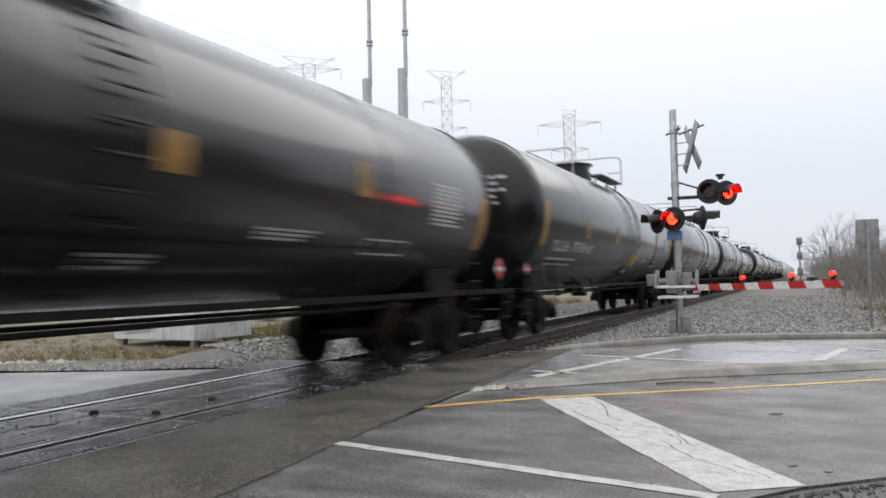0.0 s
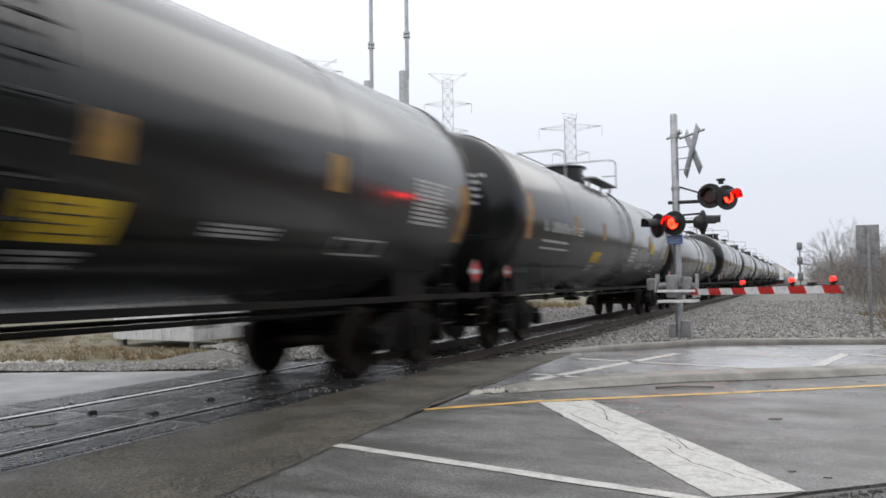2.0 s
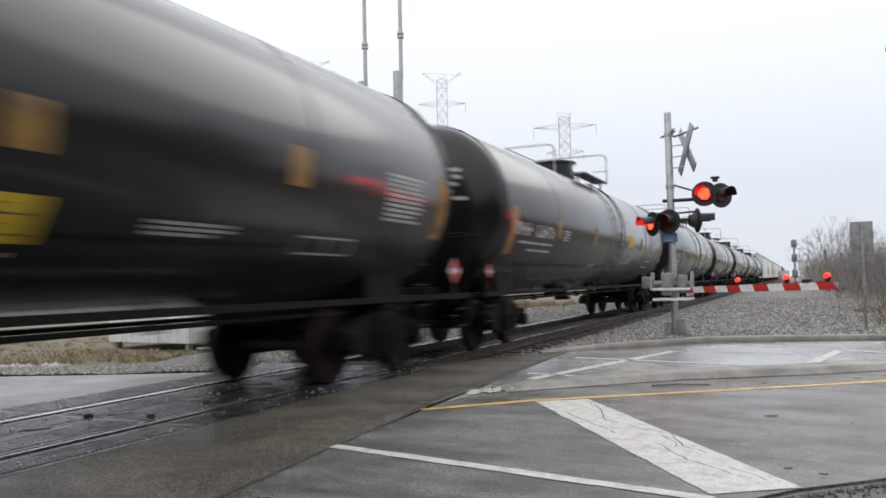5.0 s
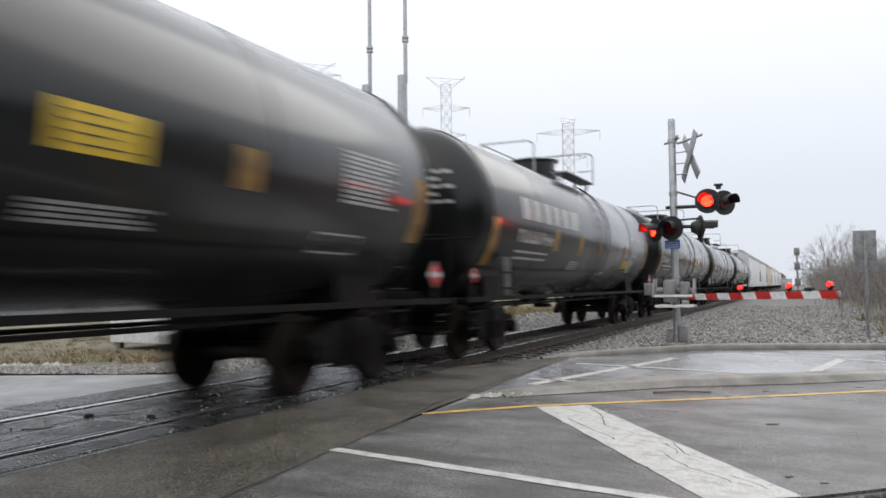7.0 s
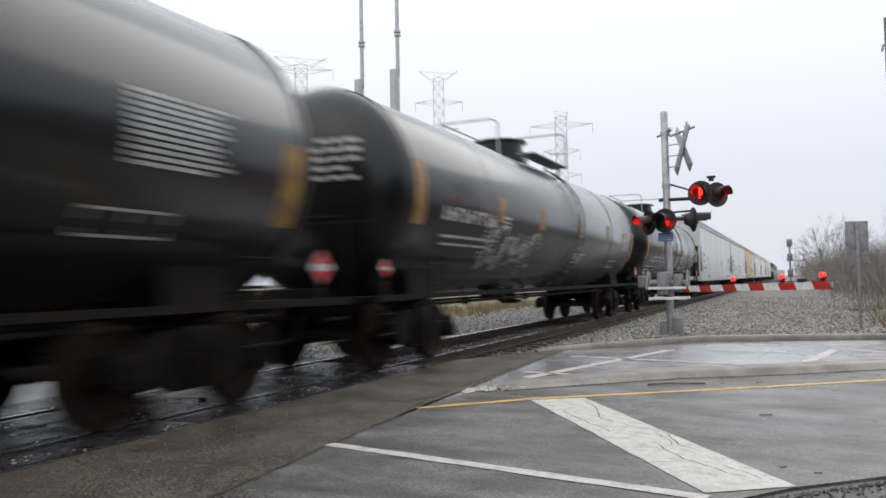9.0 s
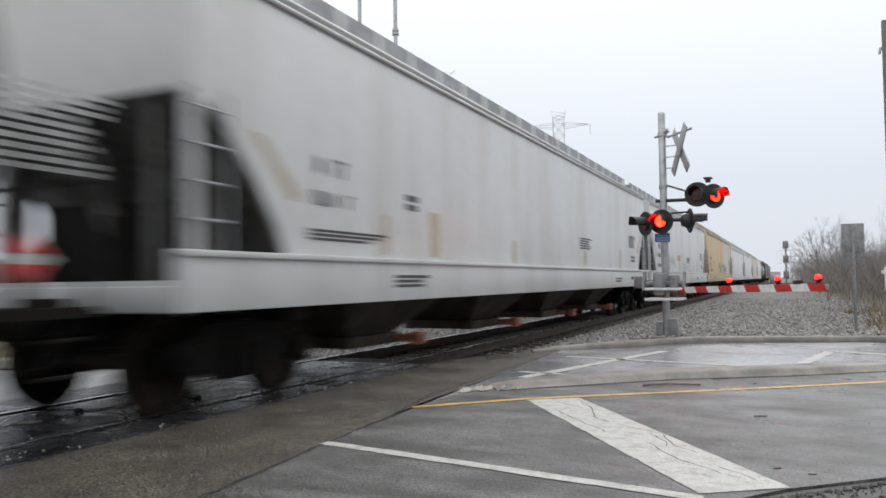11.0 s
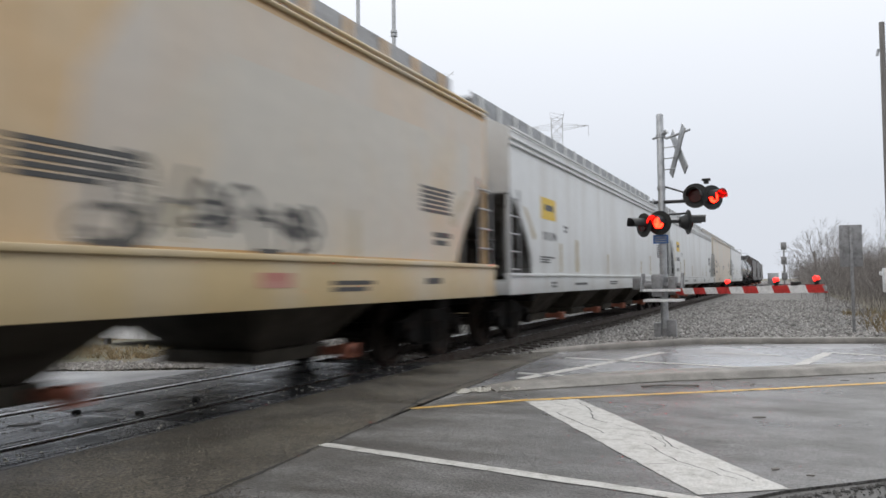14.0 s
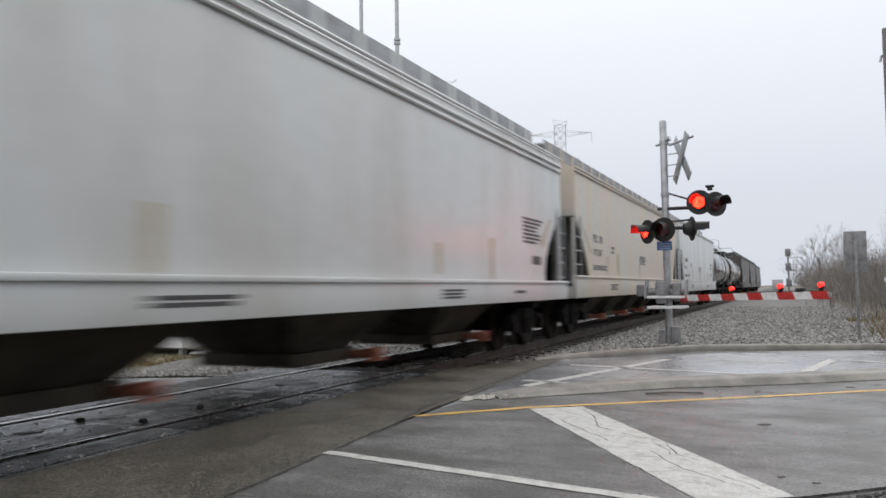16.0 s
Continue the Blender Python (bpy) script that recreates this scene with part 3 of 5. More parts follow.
    for k in range(5):
        z = zc + 0.62 - k * 0.13
        x = 0.2 + g.random() * 0.1
        while x < 0.85 - 0.1 * (k % 2):
            w = g.uniform(0.1, 0.25)
            pts = []
            for xx, zz in ((x, z), (x + w, z), (x + w, z + 0.06), (x, z + 0.06)):
                rho = math.hypot(xx, zz - zc)
                pts.append(bm.verts.new((xx, -c - head * math.sin(math.acos(min(1, (rho / r) ** 1.25))) - 0.012, zz)))
            bm.faces.new(pts)
            x += w + 0.05
    part("lettering", bm, M_WHITE_MARK, car, "white stencilled lettering", None)["kind"] = "stuff"
    # diamond hazard placards on both ends of the side
    for s, k in ((-1, 0), (1, 1)):
        y = s * (H - 0.95) if s > 0 else s * (H - 0.5)
        q = 0.19 if s > 0 else 0.12
        bm = BM()
        prism(bm, [(y, 1.4 - q), (y + q, 1.4), (y, 1.4 + q), (y - q, 1.4)], "x", 1.5, 1.512)
        pl = part("placard", bm, M_WHITE_MARK, car, "white and red diamond placard", None)
        bm = BM()
        prism(bm, [(y + q * 0.75, 1.4 + q * 0.2), (y, 1.4 + q * 0.95), (y - q * 0.75, 1.4 + q * 0.2)], "x", 1.512, 1.516)
        prism(bm, [(y, 1.4 - q * 0.95), (y + q * 0.75, 1.4 - q * 0.2), (y - q * 0.75, 1.4 - q * 0.2)], "x", 1.512, 1.516)
        part("red_field", bm, M_RED, pl, "", None)
        bm = BM()
        box(bm, 1.44, 1.5, y - 0.05, y + 0.05, 1.05, 1.25)
        part("placard_bracket", bm, M_UNDER, car)
    if kind == "scrawl":
        bm = BM()
        for k in range(17):
            u, v = -H + 4.35 + k * 0.165 + g.uniform(-0.08, 0.08), 1.78 + g.uniform(-0.12, 0.12)
            ru, rv = g.uniform(0.1, 0.3), g.uniform(0.15, 0.38)
            a0, a1 = g.uniform(0, 6.28), g.uniform(2.5, 5.5)
            for j in range(16):
                a = a0 + a1 * j / 16
                yy, zz = u + ru * math.cos(a), v + rv * math.sin(a)
                wrap_z(bm, yy, yy + 0.085, zz, zz + 0.05, r + 0.001 * (k % 3), zc, 1)
        part("graffiti", bm, M_GRAFFITI, car, "silver spray-painted scrawl", None)["kind"] = "stuff"
    return tagged(car, label, "tank car", "cars of the freight train")


def hopper_car(L, paint, yellow, stains, seed, label, dark=False):
    g = random.Random(seed)
    car = new("covered_hopper_car")
    H = L / 2
    zs, ze = (1.34 if yellow else 1.48), 4.14
    X = 1.55
    e = H - 0.62
    # side outline, cut back in a curve over each truck
    if yellow:
        cut = [(-e, 2.88), (-e + 0.32, 2.70), (-e + 0.68, 2.42), (-e + 1.0, 2.12), (-e + 1.24, 1.76), (-e + 1.32, 1.5), (-e + 1.28, zs)]
    else:
        cut = [(-e, 2.95), (-e + 0.42, 2.64), (-e + 0.85, 2.2), (-e + 1.18, 1.78), (-e + 1.34, zs)]
    side = [(-e, ze)] + cut + [(-y, z) for y, z in cut[::-1]] + [(e, ze)]
    bm = BM()
    prism(bm, side, "x", -X, X)
    es = [ed for ed in bm.edges if abs(ed.verts[0].co.z - ze) < 1e-4 and abs(ed.verts[1].co.z - ze) < 1e-4 and abs(ed.verts[0].co.x - ed.verts[1].co.x) < 1e-4]
    bmesh.ops.bevel(bm, geom=es, offset=0.12, segments=4, affect="EDGES", profile=0.5)
    part("body", bm, paint, car, "smooth steel hopper body", 30)
    bm = BM()
    roof = [(-X + 0.04, ze - 0.02), (-1.2, ze + 0.14), (-0.7, ze + 0.22), (0.7, ze + 0.22), (1.2, ze + 0.14), (X - 0.04, ze - 0.02)]
    prism(bm, roof, "y", -e + 0.02, e - 0.02)
    part("roof", bm, paint, car, "", 30)
    for sx in (-1, 1):
        for z in ((ze - 0.04, ze - 0.22, ze - 0.34) if yellow else (ze - 0.02, ze - 0.1)):
            bm = BM()
            tube(bm, (sx * (X + 0.02), -e, z), (sx * (X + 0.02), e, z), 0.028, 8)
            part("top_chord", bm, M_CREAM if paint is M_ORANGE else paint, car)
        bm = BM()
        x0, x1 = sorted((sx * (X - 0.05), sx * (X + 0.06)))
        box(bm, x0, x1, -H + 0.4, H - 0.4, 0.97, zs + 0.01, 0.015)
        x0, x1 = sorted((sx * (X - 0.05), sx * (X + 0.10)))
        box(bm, x0, x1, -H + 0.4, H - 0.4, zs - 0.03, zs + 0.03, 0.012)
        part("side_sill", bm, M_CREAM if paint is M_ORANGE else paint, car)
    # roof walk and hatch troughs
    n = int((2 * e) / 1.05)
    for sx in (-1, 1):
        bm = BM()
        box(bm, *sorted((sx * 0.62, sx * 0.86)), -H + 0.5, H - 0.5, ze + 0.56, ze + 0.60)
        box(bm, *sorted((sx * 0.85, sx * 0.87)), -H + 0.5, H - 0.5, ze + 0.36, ze + 0.68)
        part("roof_walk", bm, M_GRATE, car, "dark steel roof running board")
    bm = BM()
    for sx in (-1, 1):
        box(bm, *sorted((sx * 0.86, sx * 0.90)), -0.07, 0.07, ze + 0.14, ze + 0.66)
    box(bm, -0.87, 0.87, -0.03, 0.03, ze + 0.48, ze + 0.55)
    me = mesh_of("walk_bracket", bm, paint)
    for k in range(n + 1):
        part("walk_bracket", me, None, car, at=pose(0, -e + 0.3 + k * (2 * e - 0.6) / n, 0))
    bm = BM()
    box(bm, -0.42, 0.42, -e + 0.5, e - 0.5, ze + 0.2, ze + 0.42, 0.05)
    part("hatch_trough", bm, paint, car)
    # corner posts, end ladders, slope-sheet ribs
    for s in (-1, 1):
        for sx in (-1, 1):
            bm = BM()
            box(bm, *sorted((sx * (X - 0.10), sx * (X - 0.005))), *sorted((s * (e - 0.08), s * (e - 0.004))), 1.0, 2.93, 0.015)
            part("corner_post", bm, paint, car)
            bm = BM()
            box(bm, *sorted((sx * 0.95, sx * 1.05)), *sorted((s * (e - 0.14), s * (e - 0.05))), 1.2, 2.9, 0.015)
            part("end_post", bm, M_SHADE_GRIME, car)
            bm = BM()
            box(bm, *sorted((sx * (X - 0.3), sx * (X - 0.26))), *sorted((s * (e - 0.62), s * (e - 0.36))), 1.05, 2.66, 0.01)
            part("ladder_panel", bm, M_SHADE_GRIME, car)
            bm = BM()
            ladder(bm, sx * (X + 0.03), s * (e - 0.14), 0.95, 2.95, 0.56, 0.33, 0.015)
            part("end_ladder", bm, M_GALV if not dark else M_UNDER, car)
        bm = BM()
        box(bm, -X, X, *sorted((s * (H - 0.55), s * (H - 0.4))), 0.97, 1.2, 0.02)
        box(bm, -X, X, *sorted((s * (H - 0.95), s * (H - 0.5))), 1.2, 1.25)
        part("end_sill", bm, paint, car)
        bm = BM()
        # thin plate over the body's slope; its dark colour paints in the recess shade
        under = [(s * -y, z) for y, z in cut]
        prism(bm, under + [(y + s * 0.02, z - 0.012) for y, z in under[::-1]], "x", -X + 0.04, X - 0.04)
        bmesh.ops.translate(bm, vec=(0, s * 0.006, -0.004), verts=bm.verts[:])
        part("slope_shade_sheet", bm, M_SHADE_GRIME, car, "sloped end sheet over the truck, recess shade in its colour", None)
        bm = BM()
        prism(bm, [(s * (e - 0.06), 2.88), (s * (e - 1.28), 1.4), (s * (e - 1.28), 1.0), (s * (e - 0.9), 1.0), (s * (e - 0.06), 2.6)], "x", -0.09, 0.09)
        part("slope_rib", bm, M_SHADE_GRIME, car)
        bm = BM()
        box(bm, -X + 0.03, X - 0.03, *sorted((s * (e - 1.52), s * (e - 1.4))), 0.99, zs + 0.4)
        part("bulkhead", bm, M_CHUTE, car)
        bm = BM()
        box(bm, -0.3, 0.3, *sorted((s * (e - 1.6), s * (H - 0.38))), 0.78, 1.1, 0.02)
        part("centre_sill", bm, M_UNDER, car)
        bm = BM()
        box(bm, -1.45, 1.45, *sorted((s * (H - 2.45), s * (H - 2.1))), 0.82, 1.05, 0.02)
        part("bolster", bm, M_UNDER, car)
        bm = BM()
        box(bm, -1.0, 1.0, *sorted((s * (H - 1.45), s * (H - 1.15))), 1.26, 2.05, 0.02)
        part("brake_locker", bm, M_UNDER, car)
        bm = BM()
        tube(bm, (0.6, s * (H - 0.75), 1.24), (0.6, s * (H - 0.75), 1.85), 0.17, 12)
        part("air_reservoir", bm, M_UNDER, car)
        coupler(car, s, H)
    # discharge bays
    bays = 4 if L > 18 else 3
    span = 2 * (e - 2.38)
    for k in range(bays):
        y = -span / 2 + (k + 0.5) * span / bays
        w = span / bays / 2 - 0.34
        bm = BM()
        up = [(-X + 0.12, y - w, 1.3), (X - 0.12, y - w, 1.3), (X - 0.12, y + w, 1.3), (-X + 0.12, y + w, 1.3)]
        lo = [(-0.62, y - 0.62, 0.42), (0.62, y - 0.62, 0.42), (0.62, y + 0.62, 0.42), (-0.62, y + 0.62, 0.42)]
        a = [bm.verts.new(p) for p in up]
        b = [bm.verts.new(p) for p in lo]
        for i in range(4):
            bm.faces.new((a[i], a[(i + 1) % 4], b[(i + 1) % 4], b[i]))
        bm.faces.new(a)
        bm.faces.new(b)
        bmesh.ops.recalc_face_normals(bm, faces=bm.faces[:])
        box(bm, -0.74, 0.74, y - 0.74, y + 0.74, 0.3, 0.46, 0.02)
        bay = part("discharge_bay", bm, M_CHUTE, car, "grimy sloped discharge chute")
        bm = BM()
        tube(bm, (0.72, y + 0.6, 0.37), (1.2, y + 0.6, 0.37), 0.06, 10)
        box(bm, 1.02, 1.2, y + 0.51, y + 0.69, 0.28, 0.46, 0.02)
        part("gate_capstan", bm, M_ORANGE_GATE, bay, "faded orange outlet capstan")
    add_trucks(car, e - 1.28)
    # lettering as plain bars
    x = X + 0.001
    ink = M_INK if not dark else M_WHITE_MARK
    F, xs = -H, X + 0.061
    if yellow:
        print_rows = [(x, 2.55, 3.7, 2.06, 2.26, 1, True), (x, 2.5, 3.5, 1.58, 1.74, 3, False), (x, 4.4, 4.7, 2.29, 2.48, 2, False), (x, L - 3.3, L - 2.05, 2.07, 2.6, 7, False), (x, L - 2.75, L - 2.2, 1.6, 1.86, 1, False),
                      (xs, 3.1, 3.45, 1.05, 1.2, 2, False), (xs, 5.1, 6.3, 1.08, 1.17, 1, False), (xs, 9.0, 10.1, 1.08, 1.2, 2, False), (xs, L - 7.2, L - 6.4, 1.06, 1.22, 3, False), (xs, L - 4.0, L - 3.4, 1.1, 1.18, 1, False)]
    else:
        print_rows = [(x, 2.5, 3.5, 2.36, 2.6, 1, True), (x, 2.45, 3.5, 2.03, 2.22, 1, True), (x, 2.35, 4.1, 1.66, 1.8, 3, False), (x, 4.65, 5.0, 2.13, 2.38, 2, False), (x, L - 9.9, L - 8.7, 1.95, 2.25, 5, False),
                      (x, L - 3.2, L - 2.6, 1.72, 1.95, 2, False), (x, L - 3.6, L - 2.5, 2.2, 2.6, 6, False), (xs, 4.2, 5.2, 1.12, 1.3, 3, False), (xs, L - 6, L - 5.1, 1.1, 1.25, 2, False), (xs, L - 3.6, L - 3.1, 1.15, 1.28, 1, False)]
    back = 0.42 if paint is M_ORANGE else 0.0
    for xx, d0, d1, z0, z1, rows, gl in print_rows:
        bm = BM()
        bars(bm, xx, F + d0 + back, F + d1 + back, z0, z1, rows, glyphs=gl)
        part("lettering", bm, ink, car, "dark stencilled lettering", None)["kind"] = "stuff"
    for d, w, z0, z1 in ((4.0, 0.16, zs + 0.08, 2.06), (5.4, 0.3, zs + 0.08, 2.2), (9.0, 0.18, zs + 0.05, 1.95), (14.5, 0.17, zs + 0.1, 1.9), (L - 5.1, 0.18, zs + 0.05, 2.09)):
        bm = BM()
        box(bm, x, x + 0.003, F + d, F + d + w, z0, z1)
        part("worn_strip", bm, M_WORN, car, "", None)
    for s in (-1, 1):
        bm = BM()
        prism(bm, [(s * (e - 0.78), 2.68), (s * (e - 0.95), 2.68), (s * (e - 1.58), 2.14), (s * (e - 1.5), 2.06), (s * (e - 1.4), 2.06)], "x", x, x + 0.003)
        part("amber_strip", bm, M_WORN, car, "faded amber reflective strip", None)
    if yellow:
        bm = BM()
        box(bm, x, x + 0.004, F + 2.6, F + 3.68, 2.53, 2.99)
        lg = part("yellow_emblem", bm, M_YELLOW, car, "yellow rectangular emblem", None)
        bm = BM()
        box(bm, x + 0.004, x + 0.007, F + 2.85, F + 3.5, 2.72, 2.85)
        part("emblem_mark", bm, M_INK, lg, "", None)
    if stains:
        orange = paint is M_ORANGE
        # spray paint: material, strokes, place and stroke width
        sprays = ((M_INK, "graffiti", "black spray-painted scrawl", 26, 13.7, 16.4, 1.62, 1.98, 0.30, 0.045), (M_TEAL, "teal_graffiti", "teal spray-painted scrawl", 16, 9.8, 12.2, 1.75, 2.2, 0.22, 0.05)) if orange else (
            (M_SMUDGE, "graffiti", "washed-out blue spray-painted scrawl", 18, 10.1, 13.0, 1.6, 1.8, 0.2, 0.05), (M_INK, "graffiti", "thin dark spray-painted scrawl", 7, 6.0, 7.6, 1.8, 2.1, 0.2, 0.02))
        for mt, nm, lb, n, d0, d1, z0, z1, big, pen in sprays:
            bm = BM()
            for k in range(n):
                u, v = F + g.uniform(d0, d1), g.uniform(z0, z1)
                ru, rv = g.uniform(0.08, 0.34), g.uniform(0.1, big)
                a0, a1 = g.uniform(0, 6.28), g.uniform(1.5, 4.5)
                for j in range(20):
                    q = a0 + a1 * j / 20
                    yy, zz = u + ru * math.cos(q), max(zs + 0.04, v + rv * math.sin(q))
                    box(bm, x, x + 0.002 + 0.0005 * (k % 3), yy, yy + pen * 1.5, zz, zz + pen)
            part(nm, bm, mt, car, lb, None)["kind"] = "stuff"
        bm = BM()
        bars(bm, x, F + (9.35 if orange else 8.3), F + (10.55 if orange else 9.4), 2.0, 2.28, 4, 0.1)
        part("red_notice", bm, M_FADED, car, "faded red printed notice", None)["kind"] = "stuff"
        bm = BM()
        bars(bm, xs, F + (10.7 if orange else 9.8), F + (11.9 if orange else 10.7), 1.16, 1.38, 5, 0.1)
        part("sill_print", bm, M_WHITE_MARK if orange else M_PALEYEL, car, "pale printed lines on the sill", None)["kind"] = "stuff"
        if orange:
            bm = BM()
            prism(bm, [(F + 13.4, zs + 0.06), (e - 1.36, zs + 0.06), (e - 1.2, 1.78), (e - 0.87, 2.2), (e - 0.44, 2.64), (e - 0.05, 2.93), (e - 0.05, ze - 0.2), (F + 14.2, ze - 0.2), (F + 14.0, 3.4), (F + 13.6, 2.8), (F + 13.5, 2.2)], "x", X + 0.0002, X + 0.0008)
            part("faded_area", bm, M_TAN, car, "paler sun-bleached side paint", None)
            bm = BM()
            prism(bm, [(F + 13.9, zs + 0.06), (F + 20.3, zs + 0.06), (F + 20.6, 2.05), (F + 21.1, 2.7), (F + 21.1, 3.42), (F + 15.2, 3.36), (F + 14.6, 2.9), (F + 14.1, 2.2)], "x", X + 0.001, X + 0.0018)
            part("repainted_patch", bm, M_PATCH, car, "paler repainted patch", None)
            bm = BM()
            box(bm, xs, xs + 0.004, F + 6.25, F + 6.75, 1.14, 1.33)
            part("green_plate", bm, M_TEAL, car, "small green plate", None)
        bm = BM()
        d = 15.6 if orange else 5.7
        prism(bm, [(F + d, 1.18), (F + d + 0.5, 1.18), (F + d + 0.5, 1.33), (F + d, 1.33)], "x", X + 0.061, X + 0.065)
        part("red_plate", bm, M_FADED, car, "small red plate", None)
    return tagged(car, label, "hopper car", "cars of the freight train")


BLACK = "glossy black tank car with white lettering, rolling on rails"
# passing time of each leading coupling, and what follows it
CONSIST = [
    (-1.78, ("tank", 1.50, "low")), (-0.80, ("tank", 1.41, "plain")), (0.195, ("tank", 1.54, "low")), (1.16, ("tank", 1.53, "low")), (2.14, ("tank", 1.50, "mid")),
    (3.13, ("tank", 1.31, "small")), (4.12, ("tank", 1.55, "low")), (5.10, ("tank", 1.52, "high")), (6.10, ("tank", 1.52, "high")),
    (7.075, ("tank", 1.47, "big")), (7.94, ("tank", 1.50, "high")), (8.927, ("tank", 1.47, "scrawl")), (9.86, ("tank", 1.48, "plain")),
    (10.75, ("hop", "pale", 0, 0)), (11.96, ("hop", "pale", 0, 1)), (13.055, ("hop", "orange", 0, 1)), (14.19, ("hop", "pale", 1, 0)),
    (15.28, ("hop", "pale", 1, 0)), (16.38, ("hop", "tan", 0, 0)), (17.34, ("hop", "pale", 0, 0)), (18.27, ("tank", 1.45, "plain")), (19.05, ("tank", 1.45, "plain")),
    (19.8, ("hop", "brown", 0, 0)), (20.7, ("hop", "brown", 0, 0)), (21.6, ("hop", "brown", 0, 0)), (22.5, None)]
cars = []


def build_train():
    for i, (t0, kind) in enumerate(CONSIST[:-1]):
        L = (CONSIST[i + 1][0] - t0) * SPEED
        if kind[0] == "tank":
            r = kind[1] + 0.06
            words = {"scrawl": "black tank car with a silver graffiti scrawl", "big": "black tank car with a large white block emblem"}
            car = tank_car(L, r, 1.0 + r, kind[2], 11 + i, words.get(kind[2], BLACK))
        else:
            paint = {"pale": M_HOPPER, "orange": M_ORANGE, "tan": M_TAN, "brown": M_BROWN}[kind[1]]
            words = {"pale": "pale grey covered hopper car with grimy chutes", "orange": "rust-stained orange covered hopper car with graffiti on rails",
                     "tan": "tan covered hopper car rolling on the rails", "brown": "dark covered hopper car far down the rails"}[kind[1]]
            car = hopper_car(L, paint, kind[2], kind[3], 11 + i, words, kind[1] == "brown")
        cars.append((car, t0 * SPEED + GAP_Y + L / 2))


build_train()
# how far the train has run beyond its even pace, in metres
SLIP = [(0, 0.0), (0.5, 0.35), (1, 0.15), (1.5, 0.25), (2, 0.0), (2.5, 0.0), (3, 0.0), (3.5, 0.15), (4, 0.0), (6.5, 0.0), (7, 0.1), (7.5, 0.35), (8, 0.0), (8.5, -0.25),
        (9, -0.1), (9.5, -0.2), (10, -0.08), (12.5, -0.15), (13, 0.0), (13.5, 0.1), (14, 0.3), (14.5, 0.15), (15, 0.3), (15.5, -0.45), (16, -0.4)]


def motions():
    for car, y in cars:
        walk(car, [(t, pose(TRACK_X, y - SPEED * t - s, 0)) for t, s in SLIP])
    step = math.degrees(SPEED / WHEEL_R) / FPS
    turn = [(k / FPS, k * step) for k in range(16 * FPS + 1)]
    for ws in wheelsets:
        y = ws.matrix_basis.translation.y
        walk(ws, [(t, pose(0, y, WHEEL_R, a % 360, 0, 0)) for t, a in turn])
    flash()

# ---------------------------------------------------------------- ground, roads, track
def ground_sheet():
    bm = BM()
    xs = [-1500, -400, -120, -60, -40, -30, -24, -20, -17, -15, -13, -11.5, -10, -8, -6, -4, -2, 0, 2, 4, 6, 9, 14, 25, 60, 200, 1500]
    ys = [-300, -60, -20, -5, 0, 4, 8, 10, 12, 14, 16, 18, 20, 23, 27, 32, 40, 60, 100, 200, 500, 2500]
    grid = [[bm.verts.new((x, y, -0.07 - (0.3 if -9 < x < -3 and y >= 12 else 0) + (0.0 if -14 < x < 9 else 0.12 * noise.noise(Vector((x * 0.1, y * 0.1, 3)))))) for x in xs] for y in ys]
    for a, b in zip(grid, grid[1:]):
        for i in range(len(xs) - 1):
            bm.faces.new((a[i], a[i + 1], b[i + 1], b[i]))
    return tagged(part("ground", bm, M_GROUND, smooth=60), "flat winter ground with dry grass and dirt", "ground", kind="structure")


ground_sheet()
FAR_EDGE = [(-10.63, 7.75), (-9.1, 8.35), (-7.83, 8.95)]
sheet("road_beyond_track", [(-70, -24), (-70, -17.5), *FAR_EDGE, (-7.83, -24)], M_FARROAD, -0.02, "pale wet road beyond the rails", thick=0.04)
sheet("apron", [(-4.86, -24), (-4.86, 11.0), (-4.35, 12.2), (-3.62, 12.95), (-3.5, 10.0), (-3.3, 5.6), (-3.12, 3.8), (-2.7, -24)], M_APRON, -0.012, "damp brownish concrete apron beside the rails", thick=0.05)
NEAR_ROAD = [(-2.7, -24), (-3.12, 3.8), (-3.3, 5.6), (-3.42, 7.0), (-3.2, 8.2), (1.25, 11.75), (14, 20.8), (40, 39), (40, 12), (2.2, 7.0), (0.48, 5.37), (-0.04, 4.9), (-0.40, 4.45), (-1.0, 3.2), (-1.6, -24)]
sheet("road", NEAR_ROAD, M_ASPHALT, -0.012, "damp grey asphalt road with worn markings", thick=0.05)
FAR_LANE = [(-3.2, 8.2), (-3.42, 7.0), (-3.5, 10.0), (-3.62, 12.95), (-2.78, 13.73), (-1.61, 15.22), (-0.05, 15.7), (1.54, 16.18), (14, 20.4), (40, 39), (14, 20.8), (1.25, 11.75)]
sheet("far_lane", FAR_LANE[:-3] + [(14, 20.4), (13.2, 20.2), (1.25, 11.75)], M_LANE, -0.012, "wet concrete lane mirroring the sky", thick=0.05)
sheet("shoulder", [(-0.40, 4.45), (-0.04, 4.9), (0.48, 5.37), (2.2, 7.0), (40, 12), (40, -24), (-1.6, -24), (-1.0, 3.2)], M_DARKGRAVEL, -0.03, "dark wet gravel shoulder", "shoulder")


